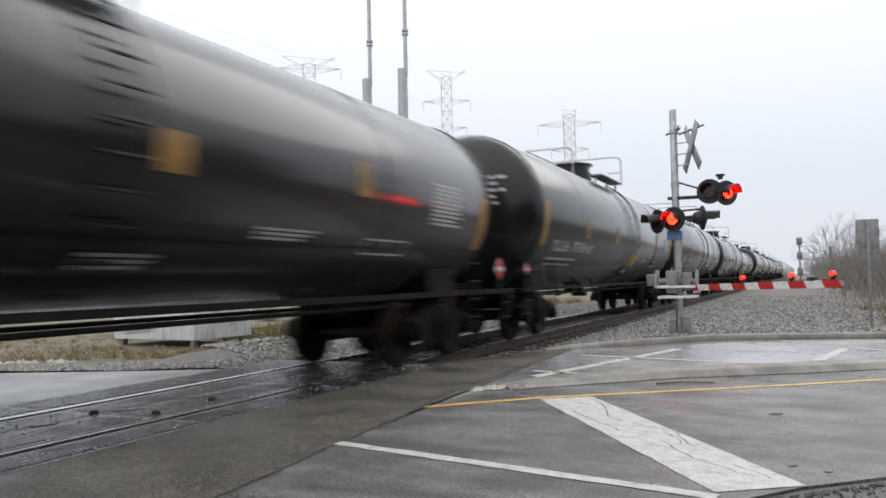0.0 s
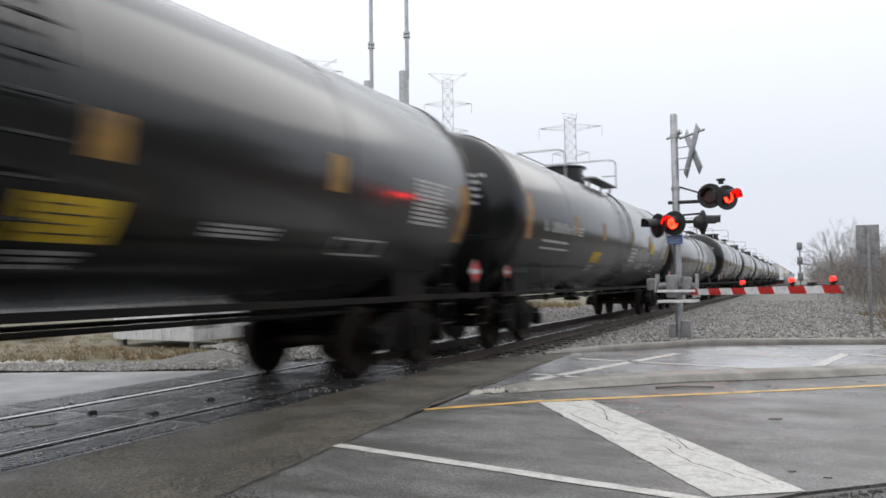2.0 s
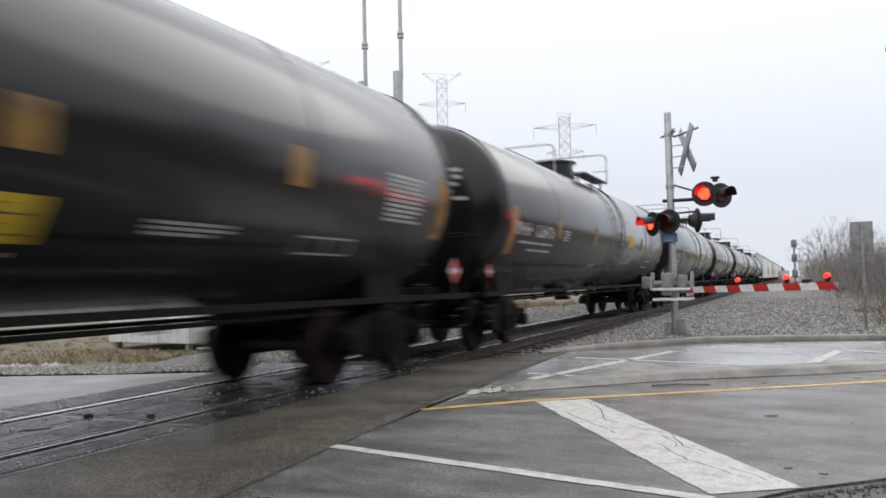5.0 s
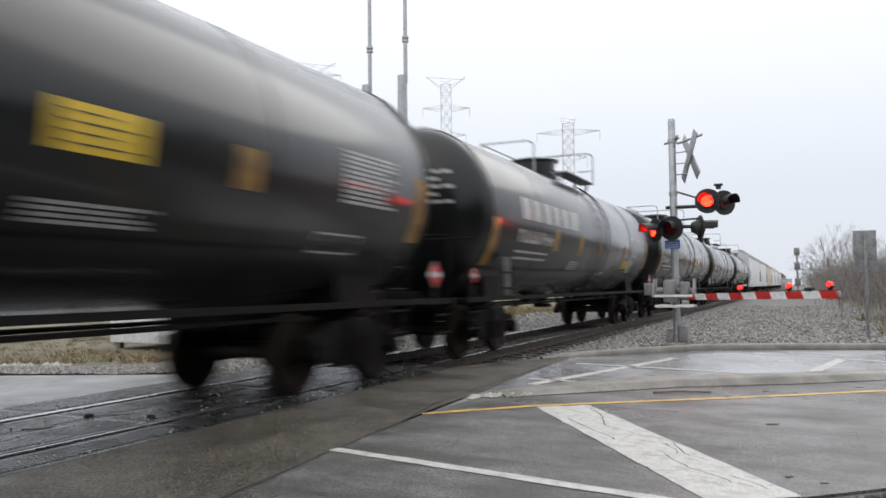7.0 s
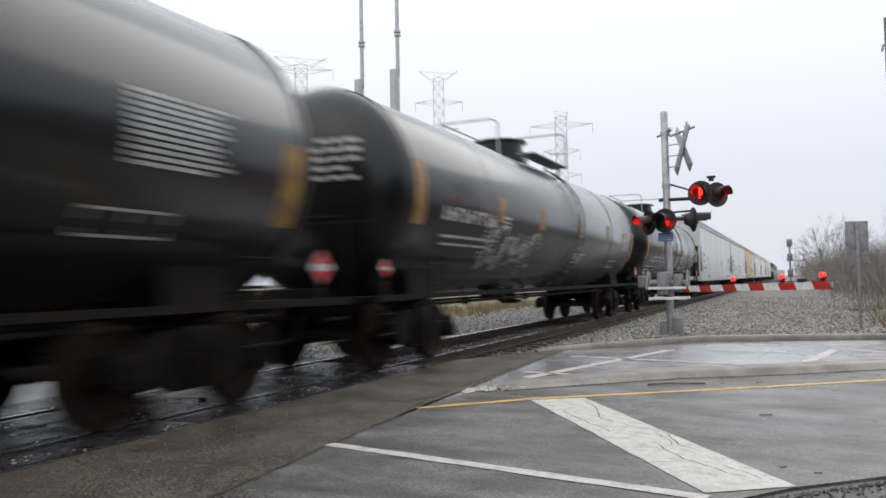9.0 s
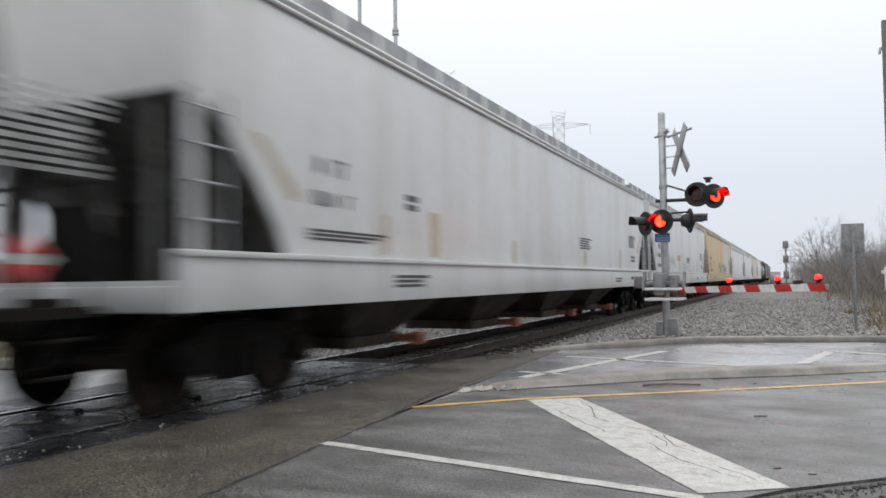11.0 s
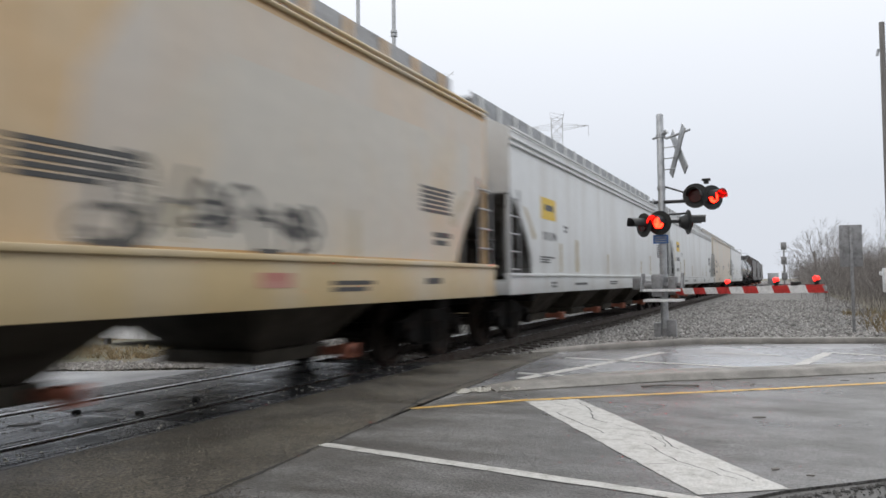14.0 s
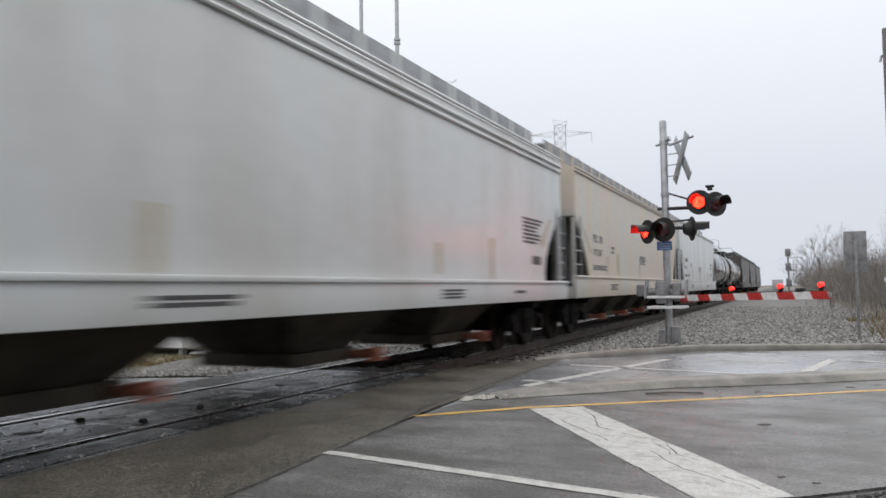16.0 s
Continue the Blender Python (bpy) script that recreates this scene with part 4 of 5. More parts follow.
def line(name, a, b, w, mat, label, z=-0.008, ragged=0.0, seed=1):
    """A painted stripe with slightly worn edges."""
    g = random.Random(seed)
    a, b = Vector((*a, 0)), Vector((*b, 0))
    d = (b - a)
    n = max(2, int(d.length / 0.12))
    s = Vector((-d.y, d.x, 0)).normalized() * w / 2
    bm = BM()
    l, r = [], []
    for i in range(n + 1):
        p = a + d * i / n
        j = ragged * (g.random() - 0.5)
        k = ragged * (g.random() - 0.5)
        l.append(bm.verts.new(p + s * (1 + j) + Vector((0, 0, z))))
        r.append(bm.verts.new(p - s * (1 + k) + Vector((0, 0, z))))
    for i in range(n):
        bm.faces.new((r[i], r[i + 1], l[i + 1], l[i]))
    ob = part(name, bm, mat, smooth=None)
    return tagged(ob, label, "road marking", kind="structure")


line("stop_line", (-2.24, 7.69), (-0.26, 4.76), 0.565, M_PAINT_W, "broad worn white stop line", ragged=0.05, seed=2)
line("edge_line", (-3.27, 5.02), (-0.47, 4.50), 0.115, M_PAINT_W, "thin worn white line", ragged=0.25, seed=3, z=-0.007)
line("centre_line", (-3.38, 6.74), (-2.52, 7.60), 0.10, M_PAINT_Y, "worn yellow line beside the median", ragged=0.3, seed=4)
line("centre_line", (-2.52, 7.60), (-0.33, 9.17), 0.10, M_PAINT_Y, "worn yellow line beside the median", ragged=0.3, seed=5)
line("centre_line", (-0.33, 9.17), (9.5, 16.7), 0.10, M_PAINT_Y, "worn yellow line beside the median", ragged=0.3, seed=6)
for k, (a, b, w) in enumerate((((-3.09, 9.25), (-1.93, 13.37), 0.16), ((-3.32, 9.84), (-2.44, 9.70), 0.10), ((-3.25, 12.02), (-0.05, 11.27), 0.13), ((0.0, 11.29), (0.58, 14.0), 0.16),
                               ((-1.34, 13.55), (-0.13, 13.31), 0.15), ((0.58, 14.0), (1.5, 13.6), 0.15))):
    line("lane_mark", a, b, w, M_PAINT_W, "worn white lane marking on the wet lane", ragged=0.3, seed=10 + k)


def crack(pts, seed, w=0.012):
    g = random.Random(seed)
    bm = BM()
    prev = None
    for a, b in zip(pts, pts[1:]):
        n = max(2, int(math.dist(a, b) / 0.08))
        for i in range(n):
            f = i / n
            x, y = a[0] + (b[0] - a[0]) * f + g.uniform(-0.018, 0.018), a[1] + (b[1] - a[1]) * f
            ww = w * g.uniform(0.5, 1.4)
            cur = (bm.verts.new((x - ww, y, -0.0075)), bm.verts.new((x + ww, y, -0.0075)))
            if prev:
                bm.faces.new((prev[0], prev[1], cur[1], cur[0]))
            prev = cur
    return tagged(part("pavement_crack", bm, M_CRACK, smooth=None), "dark crack along the pavement joint", "crack", kind="structure")


crack([(-3.0, 2.0), (-3.15, 3.8), (-3.25, 4.9), (-3.35, 6.2), (-3.55, 7.4), (-3.58, 9.0), (-3.62, 12.5)], 3)
crack([(-4.0, 6.9), (-3.6, 7.3), (-3.3, 7.62), (-3.1, 7.7)], 5, 0.008)
crack([(-2.0, 7.0), (-1.55, 6.4), (-1.3, 6.1)], 6, 0.006)
crack([(-1.0, 5.9), (-0.7, 5.4), (-0.35, 5.05)], 7, 0.006)
crack([(-2.1, 7.5), (-1.75, 7.15)], 8, 0.005)
crack([(-1.35, 6.55), (-0.95, 6.25), (-0.8, 5.85), (-0.55, 5.6)], 9, 0.005)
crack([(-0.85, 5.3), (-0.45, 5.3), (-0.15, 4.95)], 10, 0.005)
crack([(-2.45, 4.95), (-2.47, 4.8)], 11, 0.006)
crack([(-1.2, 4.72), (-1.22, 4.55)], 12, 0.006)
crack([(-0.85, 4.66), (-0.83, 4.5)], 13, 0.006)
crack([(-3.8, 6.9), (-4.05, 6.2), (-4.6, 5.7)], 14, 0.005)
crack([(-1.95, 7.62), (-1.72, 7.22), (-1.62, 6.8), (-1.38, 6.55)], 15, 0.006)
crack([(-1.75, 6.62), (-1.5, 6.7), (-1.28, 6.58)], 16, 0.004)
crack([(-1.55, 6.15), (-1.2, 6.22), (-0.98, 6.1)], 17, 0.005)
crack([(-1.18, 5.62), (-0.9, 5.72), (-0.62, 5.62)], 18, 0.005)
crack([(-0.95, 5.22), (-0.72, 5.32), (-0.42, 5.2)], 19, 0.006)
crack([(-0.66, 5.02), (-0.4, 5.1), (-0.2, 4.98)], 20, 0.005)
crack([(-1.02, 6.22), (-0.86, 5.92), (-0.8, 5.7)], 21, 0.004)
crack([(-1.9, 4.85), (-1.91, 4.7)], 22, 0.005)
crack([(-1.55, 4.78), (-1.56, 4.64)], 23, 0.005)
crack([(-4.8, 8.9), (-4.3, 8.6), (-3.6, 8.5)], 24, 0.006)
crack([(-4.8, 6.4), (-4.2, 6.9), (-3.8, 7.6), (-3.6, 8.0)], 25, 0.006)


def kerb(name, pts, w, top, label, slope=0.015):
    """A rounded kerb along a line; w to the left of its way."""
    bm = BM()
    rows = []
    for i, p in enumerate(pts):
        a, b = pts[max(0, i - 1)], pts[min(len(pts) - 1, i + 1)]
        d = Vector((b[0] - a[0], b[1] - a[1])).normalized()
        nx, ny = -d.y, d.x
        hgt = top * (0.12 if i == 0 else 0.65 if i == 1 else 1)
        prof = [(0, -0.1), (0, 0.0), (slope, hgt - 0.03), (slope + 0.02, hgt - 0.01), (slope + 0.05, hgt), (w - 0.06, hgt), (w - 0.03, hgt - 0.015), (w - 0.015, hgt - 0.04), (w, -0.1)]
        rows.append([bm.verts.new((p[0] + nx * u, p[1] + ny * u, v)) for u, v in prof])
    for a, b in zip(rows, rows[1:]):
        for i in range(len(prof) - 1):
            bm.faces.new((a[i], b[i], b[i + 1], a[i + 1]))
    bm.faces.new(rows[0])
    bm.faces.new(rows[-1][::-1])
    bmesh.ops.recalc_face_normals(bm, faces=bm.faces[:])
    return tagged(part(name, bm, M_KERB, smooth=50), label, "kerb", kind="structure")


kerb("median", [(-2.95, 8.05), (-2.6, 8.4), (-1.9, 9.05), (-1.28, 9.62), (-0.05, 10.36), (1.05, 11.2), (5, 14.2), (13, 20.0)], 0.5, 0.085, "low rounded concrete median kerb", 0.07)
kerb("kerb", [(-4.0, 12.65), (-3.62, 12.98), (-2.78, 13.75), (-2.2, 14.5), (-1.65, 15.2), (-0.9, 15.5), (-0.05, 15.72), (1.54, 16.2), (14, 20.5), (60, 36)], 0.2, 0.10, "pale concrete kerb beside the ballast")


def rubble():
    g = random.Random(5)
    vs, fs = [], []
    for k in range(46):
        x, y = g.uniform(-3.35, -2.72), 0
        y = 7.95 + (x + 3.35) * 0.9 + g.uniform(-0.16, 0.2)
        stone(vs, fs, x, y, 0.0, g.uniform(0.02, 0.07), g, 0.5)
    me = pieces("median_rubble", vs, fs, M_RUBBLE)
    tagged(new("median_rubble", me), "crumbled pale concrete at the nose of the median", "rubble", kind="stuff")


OCT = [(1, 0, 0), (0, 1, 0), (-1, 0, 0), (0, -1, 0), (0, 0, 1), (0, 0, -1)]
OCF = [(0, 1, 4), (1, 2, 4), (2, 3, 4), (3, 0, 4), (1, 0, 5), (2, 1, 5), (3, 2, 5), (0, 3, 5)]


def stone(vs, fs, x, y, z, r, g, flat=0.8):
    a = g.uniform(0, 6.28)
    c, s = math.cos(a), math.sin(a)
    b = len(vs)
    for p in OCT:
        u, v, w = (q * r * g.uniform(0.75, 1.35) + 0.3 * r * g.uniform(-1, 1) for q in p)
        vs.append((x + u * c - v * s, y + u * s + v * c, z + w * flat))
    fs.extend(tuple(b + i for i in f) for f in OCF)


rubble()


def bed_height(x, y):
    """Ballast: shoulders up to the ties, a low uneven spread beside them."""
    d = abs(x - TRACK_X)
    if d < 1.55:
        return -0.21
    side = 0.10 * noise.noise(Vector((x * 0.35, y * 0.22, 0))) + 0.05
    k = min(1, max(0, (d - 1.7) / 1.8))
    return -0.19 * (1 - k) + k * side


def ballast():
    # the bed that carries the ties, with low heaps to both sides
    bm = BM()
    rows = []
    xs = [-10.2, -9.6, -9.0, -8.4, -7.9, -7.6, -4.8, -4.5, -4.1, -3.6, -3.1, -2.6, -2.0, -1.4, -0.8, 0, 0.8, 1.6, 2.3, 2.8]
    ys = [9.3, 10.1] + [10.9 + k * 0.7 for k in range(46)] + [45, 50, 60, 80, 120, 200, 400]
    for y in ys:
        row = []
        for x in xs:
            z = bed_height(x, y)
            if x > -4.4 and y < kerb_y(x) + 0.35:
                z = -0.09
            if x in (xs[0], xs[-1]) or (y < 10 and x < -7.8):
                z = -0.1
            row.append(bm.verts.new((x, y, z)))
        rows.append(row)
    for a, b in zip(rows, rows[1:]):
        for i in range(len(xs) - 1):
            x, y = xs[i + 1], a[0].co.y
            if x > -4.4 and b[0].co.y < kerb_y(x):
                continue
            bm.faces.new((a[i], a[i + 1], b[i + 1], b[i]))
    tagged(part("ballast_bed", bm, M_BALLAST, smooth=60), "grey crushed stone bed of the track", "ballast", kind="structure")
    g = random.Random(2)
    vs, fs = [], []
    for k in range(30000):
        y = 10.9 + 34 * g.random() ** 2.0
        x = g.uniform(-10.0, 2.7)
        if x > -4.4 and y < kerb_y(x) + 0.32:
            continue
        if -7.75 < x < -4.65 and g.random() < 0.6:
            continue
        stone(vs, fs, x, y, bed_height(x, y) + 0.012, g.uniform(0.022, 0.05), g, 0.75)
    for k in range(5200):
        x = g.uniform(-12.5, -7.7)
        y = 8.1 + 0.43 * (x + 10.6) + 0.15 + g.random() ** 1.4 * (3.2 if x > -9.5 else 1.0)
        if y > 11.4:
            continue
        stone(vs, fs, x, y, -0.05 + 0.05 * noise.noise(Vector((x, y, 0))) + 0.012, g.uniform(0.02, 0.045), g, 0.75)
    tagged(new("ballast", pieces("ballast", vs, fs, M_STONE)), "loose grey crushed stone beside the rails", "gravel", kind="stuff")
    vs, fs = [], []
    for k in range(2600):
        x = g.uniform(-0.5, 2.6)
        y = 0.98 * x + 4.78 - 1.5 * g.random() ** 2.2 + 0.03
        if x < -0.3 and y < 4.0:
            continue
        stone(vs, fs, x, y, -0.022, g.uniform(0.004, 0.014), g, 0.8)
    tagged(new("shoulder_gravel", pieces("shoulder_gravel", vs, fs, M_DARKGRAVEL)), "loose dark wet gravel at the road edge", "gravel", kind="stuff")


KERB_LINE = [(-4.4, 12.3), (-3.62, 12.98), (-2.78, 13.75), (-2.2, 14.5), (-1.65, 15.2), (-0.05, 15.72), (1.54, 16.2), (14, 20.5), (60, 36)]


def kerb_y(x):
    for (a, b), (c, d) in zip(KERB_LINE, KERB_LINE[1:]):
        if x <= c:
            return b + (d - b) * (x - a) / (c - a)
    return 40


ballast()


def rails():
    for s, nm in ((-1, "far"), (1, "near")):
        x = TRACK_X + s * 0.752
        bm = BM()
        prof = [(-0.036, -0.012), (-0.036, -0.04), (-0.009, -0.05), (-0.009, -0.14), (-0.07, -0.155), (-0.07, -0.168), (0.07, -0.168), (0.07, -0.155), (0.009, -0.14), (0.009, -0.05), (0.036, -0.04), (0.036, -0.012)]
        prism(bm, [(x + u, v) for u, v in prof], "y", -60, 600)
        rail = part("rail", bm, M_RAIL, smooth=30)
        tagged(rail, "steel rail with a polished running face", "rail", "rails of the track", "structure")
        bm = BM()
        prism(bm, [(x - 0.033, -0.012), (x - 0.02, -0.003), (x + 0.02, -0.003), (x + 0.033, -0.012)], "y", -60, 600)
        part("running_face", bm, M_RAILTOP, rail, "polished running face")


rails()


def aggregate():
    """Exposed pebbles in the worn apron and asphalt."""
    g = random.Random(41)
    vs, fs = [], []
    for k in range(9000):
        y = 2.6 + 6.5 * g.random() ** 1.3
        x = g.uniform(-4.82, -3.4)
        stone(vs, fs, x, y, -0.0135, g.uniform(0.004, 0.009), g, 0.5)
    tagged(new("pebbles", pieces("pebbles", vs, fs, M_PEBBLE)), "small pebbles showing in the worn concrete", "pebbles", kind="stuff")
    vs, fs = [], []
    for k in range(420):
        x = g.uniform(-7.7, -4.9)
        stone(vs, fs, x, g.uniform(3.0, 11.0), -0.008, g.uniform(0.006, 0.02), g, 0.6)
    for k in range(60):
        x = g.uniform(-13.6, -11.2)
        stone(vs, fs, x, 9.2 + 0.43 * (x + 10.6) + g.uniform(0, 0.5), -0.03, g.uniform(0.03, 0.09), g, 0.6)
    tagged(new("debris", pieces("debris", vs, fs, M_RUBBLE)), "bits of pale stone scattered over the crossing", "debris", kind="stuff")


aggregate()


def crossing_panels():
    # hatched rubber panels laid along both sides of each rail
    base = tagged(sheet("crossing_bed", [(-7.82, -24), (-7.82, 11.1), (-4.87, 11.1), (-4.87, -24)], M_CRACK, -0.05, "dark bed under the crossing panels", "crossing"), kind="structure")
    lanes = ((-7.80, -7.02), (-6.845, -6.22), (-6.20, -5.56), (-5.38, -4.88))
    for x0, x1 in lanes:
        bm = BM()
        box(bm, x0, x1, -1.2, 1.2, -0.05, -0.014, 0.006)
        n = 56
        for k in range(n):
            y = -1.15 + k * 2.3 / n
            w = (x1 - x0) - 0.16
            a = [(x0 + 0.08, y, -0.014), (x0 + 0.08 + w, y, -0.014), (x0 + 0.08 + w, y + 0.022, -0.014), (x0 + 0.08, y + 0.022, -0.014)]
            v = [bm.verts.new(p) for p in a] + [bm.verts.new((p[0], p[1], -0.009)) for p in a]
            for f in ((4, 5, 6, 7), (0, 1, 5, 4), (1, 2, 6, 5), (2, 3, 7, 6), (3, 0, 4, 7)):
                bm.faces.new([v[i] for i in f])
        me = mesh_of("panel", bm, M_PANEL)
        for k in range(14):
            part("panel", me, None, base, at=pose(0, -22.4 + 2.42 * k, 0))
    for x, y in ((-6.29, 4.8), (-6.2, 5.67), (-6.15, 6.58), (-6.17, 8.46)):
        bm = BM()
        prism(bm, [(0.055 * math.cos(a * math.pi / 6), 0.13 * math.sin(a * math.pi / 6)) for a in range(12)], "z", -0.012, -0.005)
        part("lifting_plate", bm, M_KERB, base, "pale oval plate", None, at=pose(x, y, 0, 0, 0, -35))
    for x, y in ((-6.35, 5.41), (-5.82, 6.48), (-5.72, 5.59)):
        bm = BM()
        lathe(bm, [(-0.012, 0.045), (0.012, 0.04), (0.02, 0.025), (0.021, 0.002)], "z", 12, (x, y, 0))
        part("bolt", bm, M_CRACK, base, "dark bolt head")
    return base


crossing_panels()


def ties():
    bed = tagged(new("track_ties"), "dark timber ties under the rails", "ties", kind="structure")
    bm = BM()
    box(bm, TRACK_X - 1.3, TRACK_X + 1.3, -0.115, 0.115, -0.34, -0.17, 0.012)
    me = mesh_of("tie", bm, M_TIE)
    bm = BM()
    for s in (-1, 1):
        box(bm, TRACK_X + s * 0.752 - 0.17, TRACK_X + s * 0.752 + 0.17, -0.09, 0.09, -0.172, -0.158)
    mp = mesh_of("tie_plate", bm, M_RAIL)
    for k in range(120):
        t = part("tie", me, None, bed, at=pose(0, 11.4 + k * 0.53, 0))
        if k < 60:
            part("tie_plate", mp, None, t)


ties()

# ---------------------------------------------------------------- crossing signal and gate
MX, MY = -2.23, 15.72
discs = []


def lamp_head(parent, x, y, z, heading, phase, lit=True):
    """Round black background with a hooded red lamp; an added disc inside, glowing on one face, turns with each flash.
    """
    head = part("lamp_head", BM(), M_BLACK, parent, "black flashing lamp with round background", at=pose(x, y, z, 0, 0, heading))
    bm = BM()
    lathe(bm, [(0.06, 0.02), (0.06, 0.22), (0.05, 0.24), (0.03, 0.24), (0.035, 0.14), (0.02, 0.135)], "y", 30)
    lathe(bm, [(0.05, 0.15), (0.10, 0.15), (0.2, 0.1), (0.22, 0.03)], "y", 20)
    n = 14
    rows = []
    for k in range(n + 1):
        a = radians(-8 + 196 * k / n)
        ln = -0.32 + 0.06 * abs(math.cos(a))
        rows.append([bm.verts.new((0.14 * math.cos(a), 0.02, 0.14 * math.sin(a))), bm.verts.new((0.14 * math.cos(a), ln, 0.14 * math.sin(a))),
                     bm.verts.new((0.134 * math.cos(a), ln, 0.134 * math.sin(a))), bm.verts.new((0.134 * math.cos(a), 0.02, 0.134 * math.sin(a)))])
    for a, b in zip(rows, rows[1:]):
        for i in range(4):
            bm.faces.new((a[i], b[i], b[(i + 1) % 4], a[(i + 1) % 4]))
    bmesh.ops.recalc_face_normals(bm, faces=bm.faces[:])
    me = mesh_of("lamp_head", bm, M_BLACK, 35)
    head.data = me
    # made-up disc: glowing lens face in front, dark face behind
    bm = BM()
    lathe(bm, [(-0.004, 0.002), (-0.004, 0.110)], "y", 24)
    for f in bm.faces:
        f.material_index = 0
    lit_faces = len(bm.faces)
    lathe(bm, [(-0.004, 0.110), (-0.028, 0.112), (-0.028, 0.118), (0.006, 0.131), (0.012, 0.127), (0.012, 0.002)], "y", 24)
    for f in list(bm.faces)[lit_faces:]:
        f.material_index = 1
    me = mesh_of("mirror", bm, [M_LENS_ON if lit else M_LENS_OFF, M_LENS_OFF], 35)
    d = part("mirror", me, None, head, "added turning disc, glowing red on one face and dark on the other", at=pose(0, -0.0, 0))
    if lit:
        discs.append((d, phase))
    return head


HALF = 0.55


def flash():
    """Each two-faced disc makes half a turn every 0.55 s to imitate flashing, opposite discs in turn."""
    for d, phase in discs:
        rows, k, t = [(0.0, 0.0 if phase == 0 else 180.0)], 0, 0.2
        a = rows[0][1]
        while t < 15.9:
            for dt, da in ((-0.067, 0), (-0.033, 55), (0.0, 120), (0.033, 180)):
                if t + dt > 0.01:
                    rows.append((t + dt, a + da))
            a += 180
            t += HALF
        rows.append((16.0, a))
        walk(d, [(tt, pose(0, -0.0, 0, 0, 0, aa)) for tt, aa in rows])


def crossing_signal():
    s = tagged(new("crossing_signal"), "galvanised crossing signal mast with crossbuck and red flashing lamps", "crossing signal")
    s.matrix_basis = pose(MX, MY, 0)
    bm = BM()
    lathe(bm, [(0.0, 0.075), (4.5, 0.07), (4.53, 0.06), (4.54, 0.02)], "z", 20)
    for z in (0.9, 2.25, 3.0, 4.05):
        lathe(bm, [(z, 0.07), (z, 0.085), (z + 0.07, 0.085), (z + 0.07, 0.07)], "z", 18)
    part("mast", bm, M_GALV, s, "galvanised pipe mast")
    bm = BM()
    lathe(bm, [(-0.06, 0.2), (0.02, 0.2), (0.05, 0.1), (0.25, 0.085)], "z", 18)
    box(bm, 0.05, 0.22, -0.12, 0.10, 0.05, 0.42, 0.01)
    box(bm, -0.2, -0.06, -0.1, 0.1, -0.02, 0.36, 0.01)
    part("base", bm, M_SIGNBACK, s, "grey junction base")
    # bracket for the crossbuck
    bm = BM()
    pipe(bm, [(-0.16, 0.1, 4.06), (0.05, 0, 4.1), (0.12, -0.05, 4.02), (0.6, -0.2, 4.13)], 0.025, 8)
    tube(bm, (0.0, 0, 4.1), (0.14, -0.06, 4.16), 0.05, 10)
    part("crossbuck_bracket", bm, M_GALV, s)
    for z in (3.40, 3.62, 3.84):
        bm = BM()
        tube(bm, (0, 0, z), (0.3, -0.1, z), 0.012, 8)
        part("step_rod", bm, M_GALV, s)
    cb = part("crossbuck", BM(), M_GALV, s, "grey metal crossbuck seen edge-on from behind", at=pose(0.34, -0.12, 3.74, 0, 0, -62))
    bm = BM()
    for a in (50, -50):
        b2 = BM()
        box(b2, -0.56, 0.56, -0.012 + (0.03 if a > 0 else 0), 0.012 + (0.03 if a > 0 else 0), -0.105, 0.105, 0.006)
        bmesh.ops.rotate(b2, matrix=Matrix.Rotation(radians(a), 3, "Y"), verts=b2.verts[:])
        me = bpy.data.meshes.new("t")
        b2.to_mesh(me)
        b2.free()
        bm.from_mesh(me)
    cb.data = mesh_of("crossbuck", bm, M_GALV, 35)
    # lamp arms
    bm = BM()
    tube(bm, (-0.15, 0.0, 2.76), (0.86, -0.1, 2.74), 0.035, 10)
    pipe(bm, [(0.02, 0, 3.08), (0.55, -0.08, 2.88), (0.8, -0.1, 2.82)], 0.018, 6)
    tube(bm, (-0.35, -0.1, 2.36), (0.62, -0.02, 2.36), 0.035, 10)
    pipe(bm, [(0.1, 0, 2.5), (0.5, 0.05, 2.52), (0.56, 0.05, 2.4)], 0.02, 6)
    for x in (0.66, 1.0):
        tube(bm, (x, -0.1, 2.74), (x, -0.1, 2.86), 0.04, 8)
    tube(bm, (0.86, -0.1, 3.06), (0.86, -0.1, 3.14), 0.05, 10)
    box(bm, 0.78, 0.94, -0.16, -0.04, 3.12, 3.16, 0.01)
    part("lamp_arm", bm, M_BLACK, s, "dark pipe lamp arms")
    lamp_head(s, 0.66, -0.22, 2.83, -4, 1)
    lamp_head(s, 0.98, -0.12, 2.79, 40, 0)
    lamp_head(s, -0.36, -0.22, 2.30, -46, 1)
    lamp_head(s, -0.03, -0.26, 2.33, -16, 0)
    lamp_head(s, 0.53, 0.02, 2.34, 112, 0, False)
    # small blue plate
    bm = BM()
    box(bm, -0.17, 0.12, -0.11, -0.095, 1.93, 2.10)
    pl = part("plate", bm, M_BLUE, s, "small blue plate with unreadable lettering", None)
    bm = BM()
    for z in (2.055, 2.01, 1.965):
        box(bm, -0.14, 0.09, -0.114, -0.11, z - 0.008, z + 0.008)
    part("plate_print", bm, M_WHITE_MARK, pl, "", None)
    # gate mechanism and counterweights
    bm = BM()
    box(bm, -0.20, 0.02, -0.3, 0.12, 0.88, 1.32, 0.03)
    box(bm, 0.1, 0.26, -0.2, 0.1, 0.92, 1.28, 0.03)
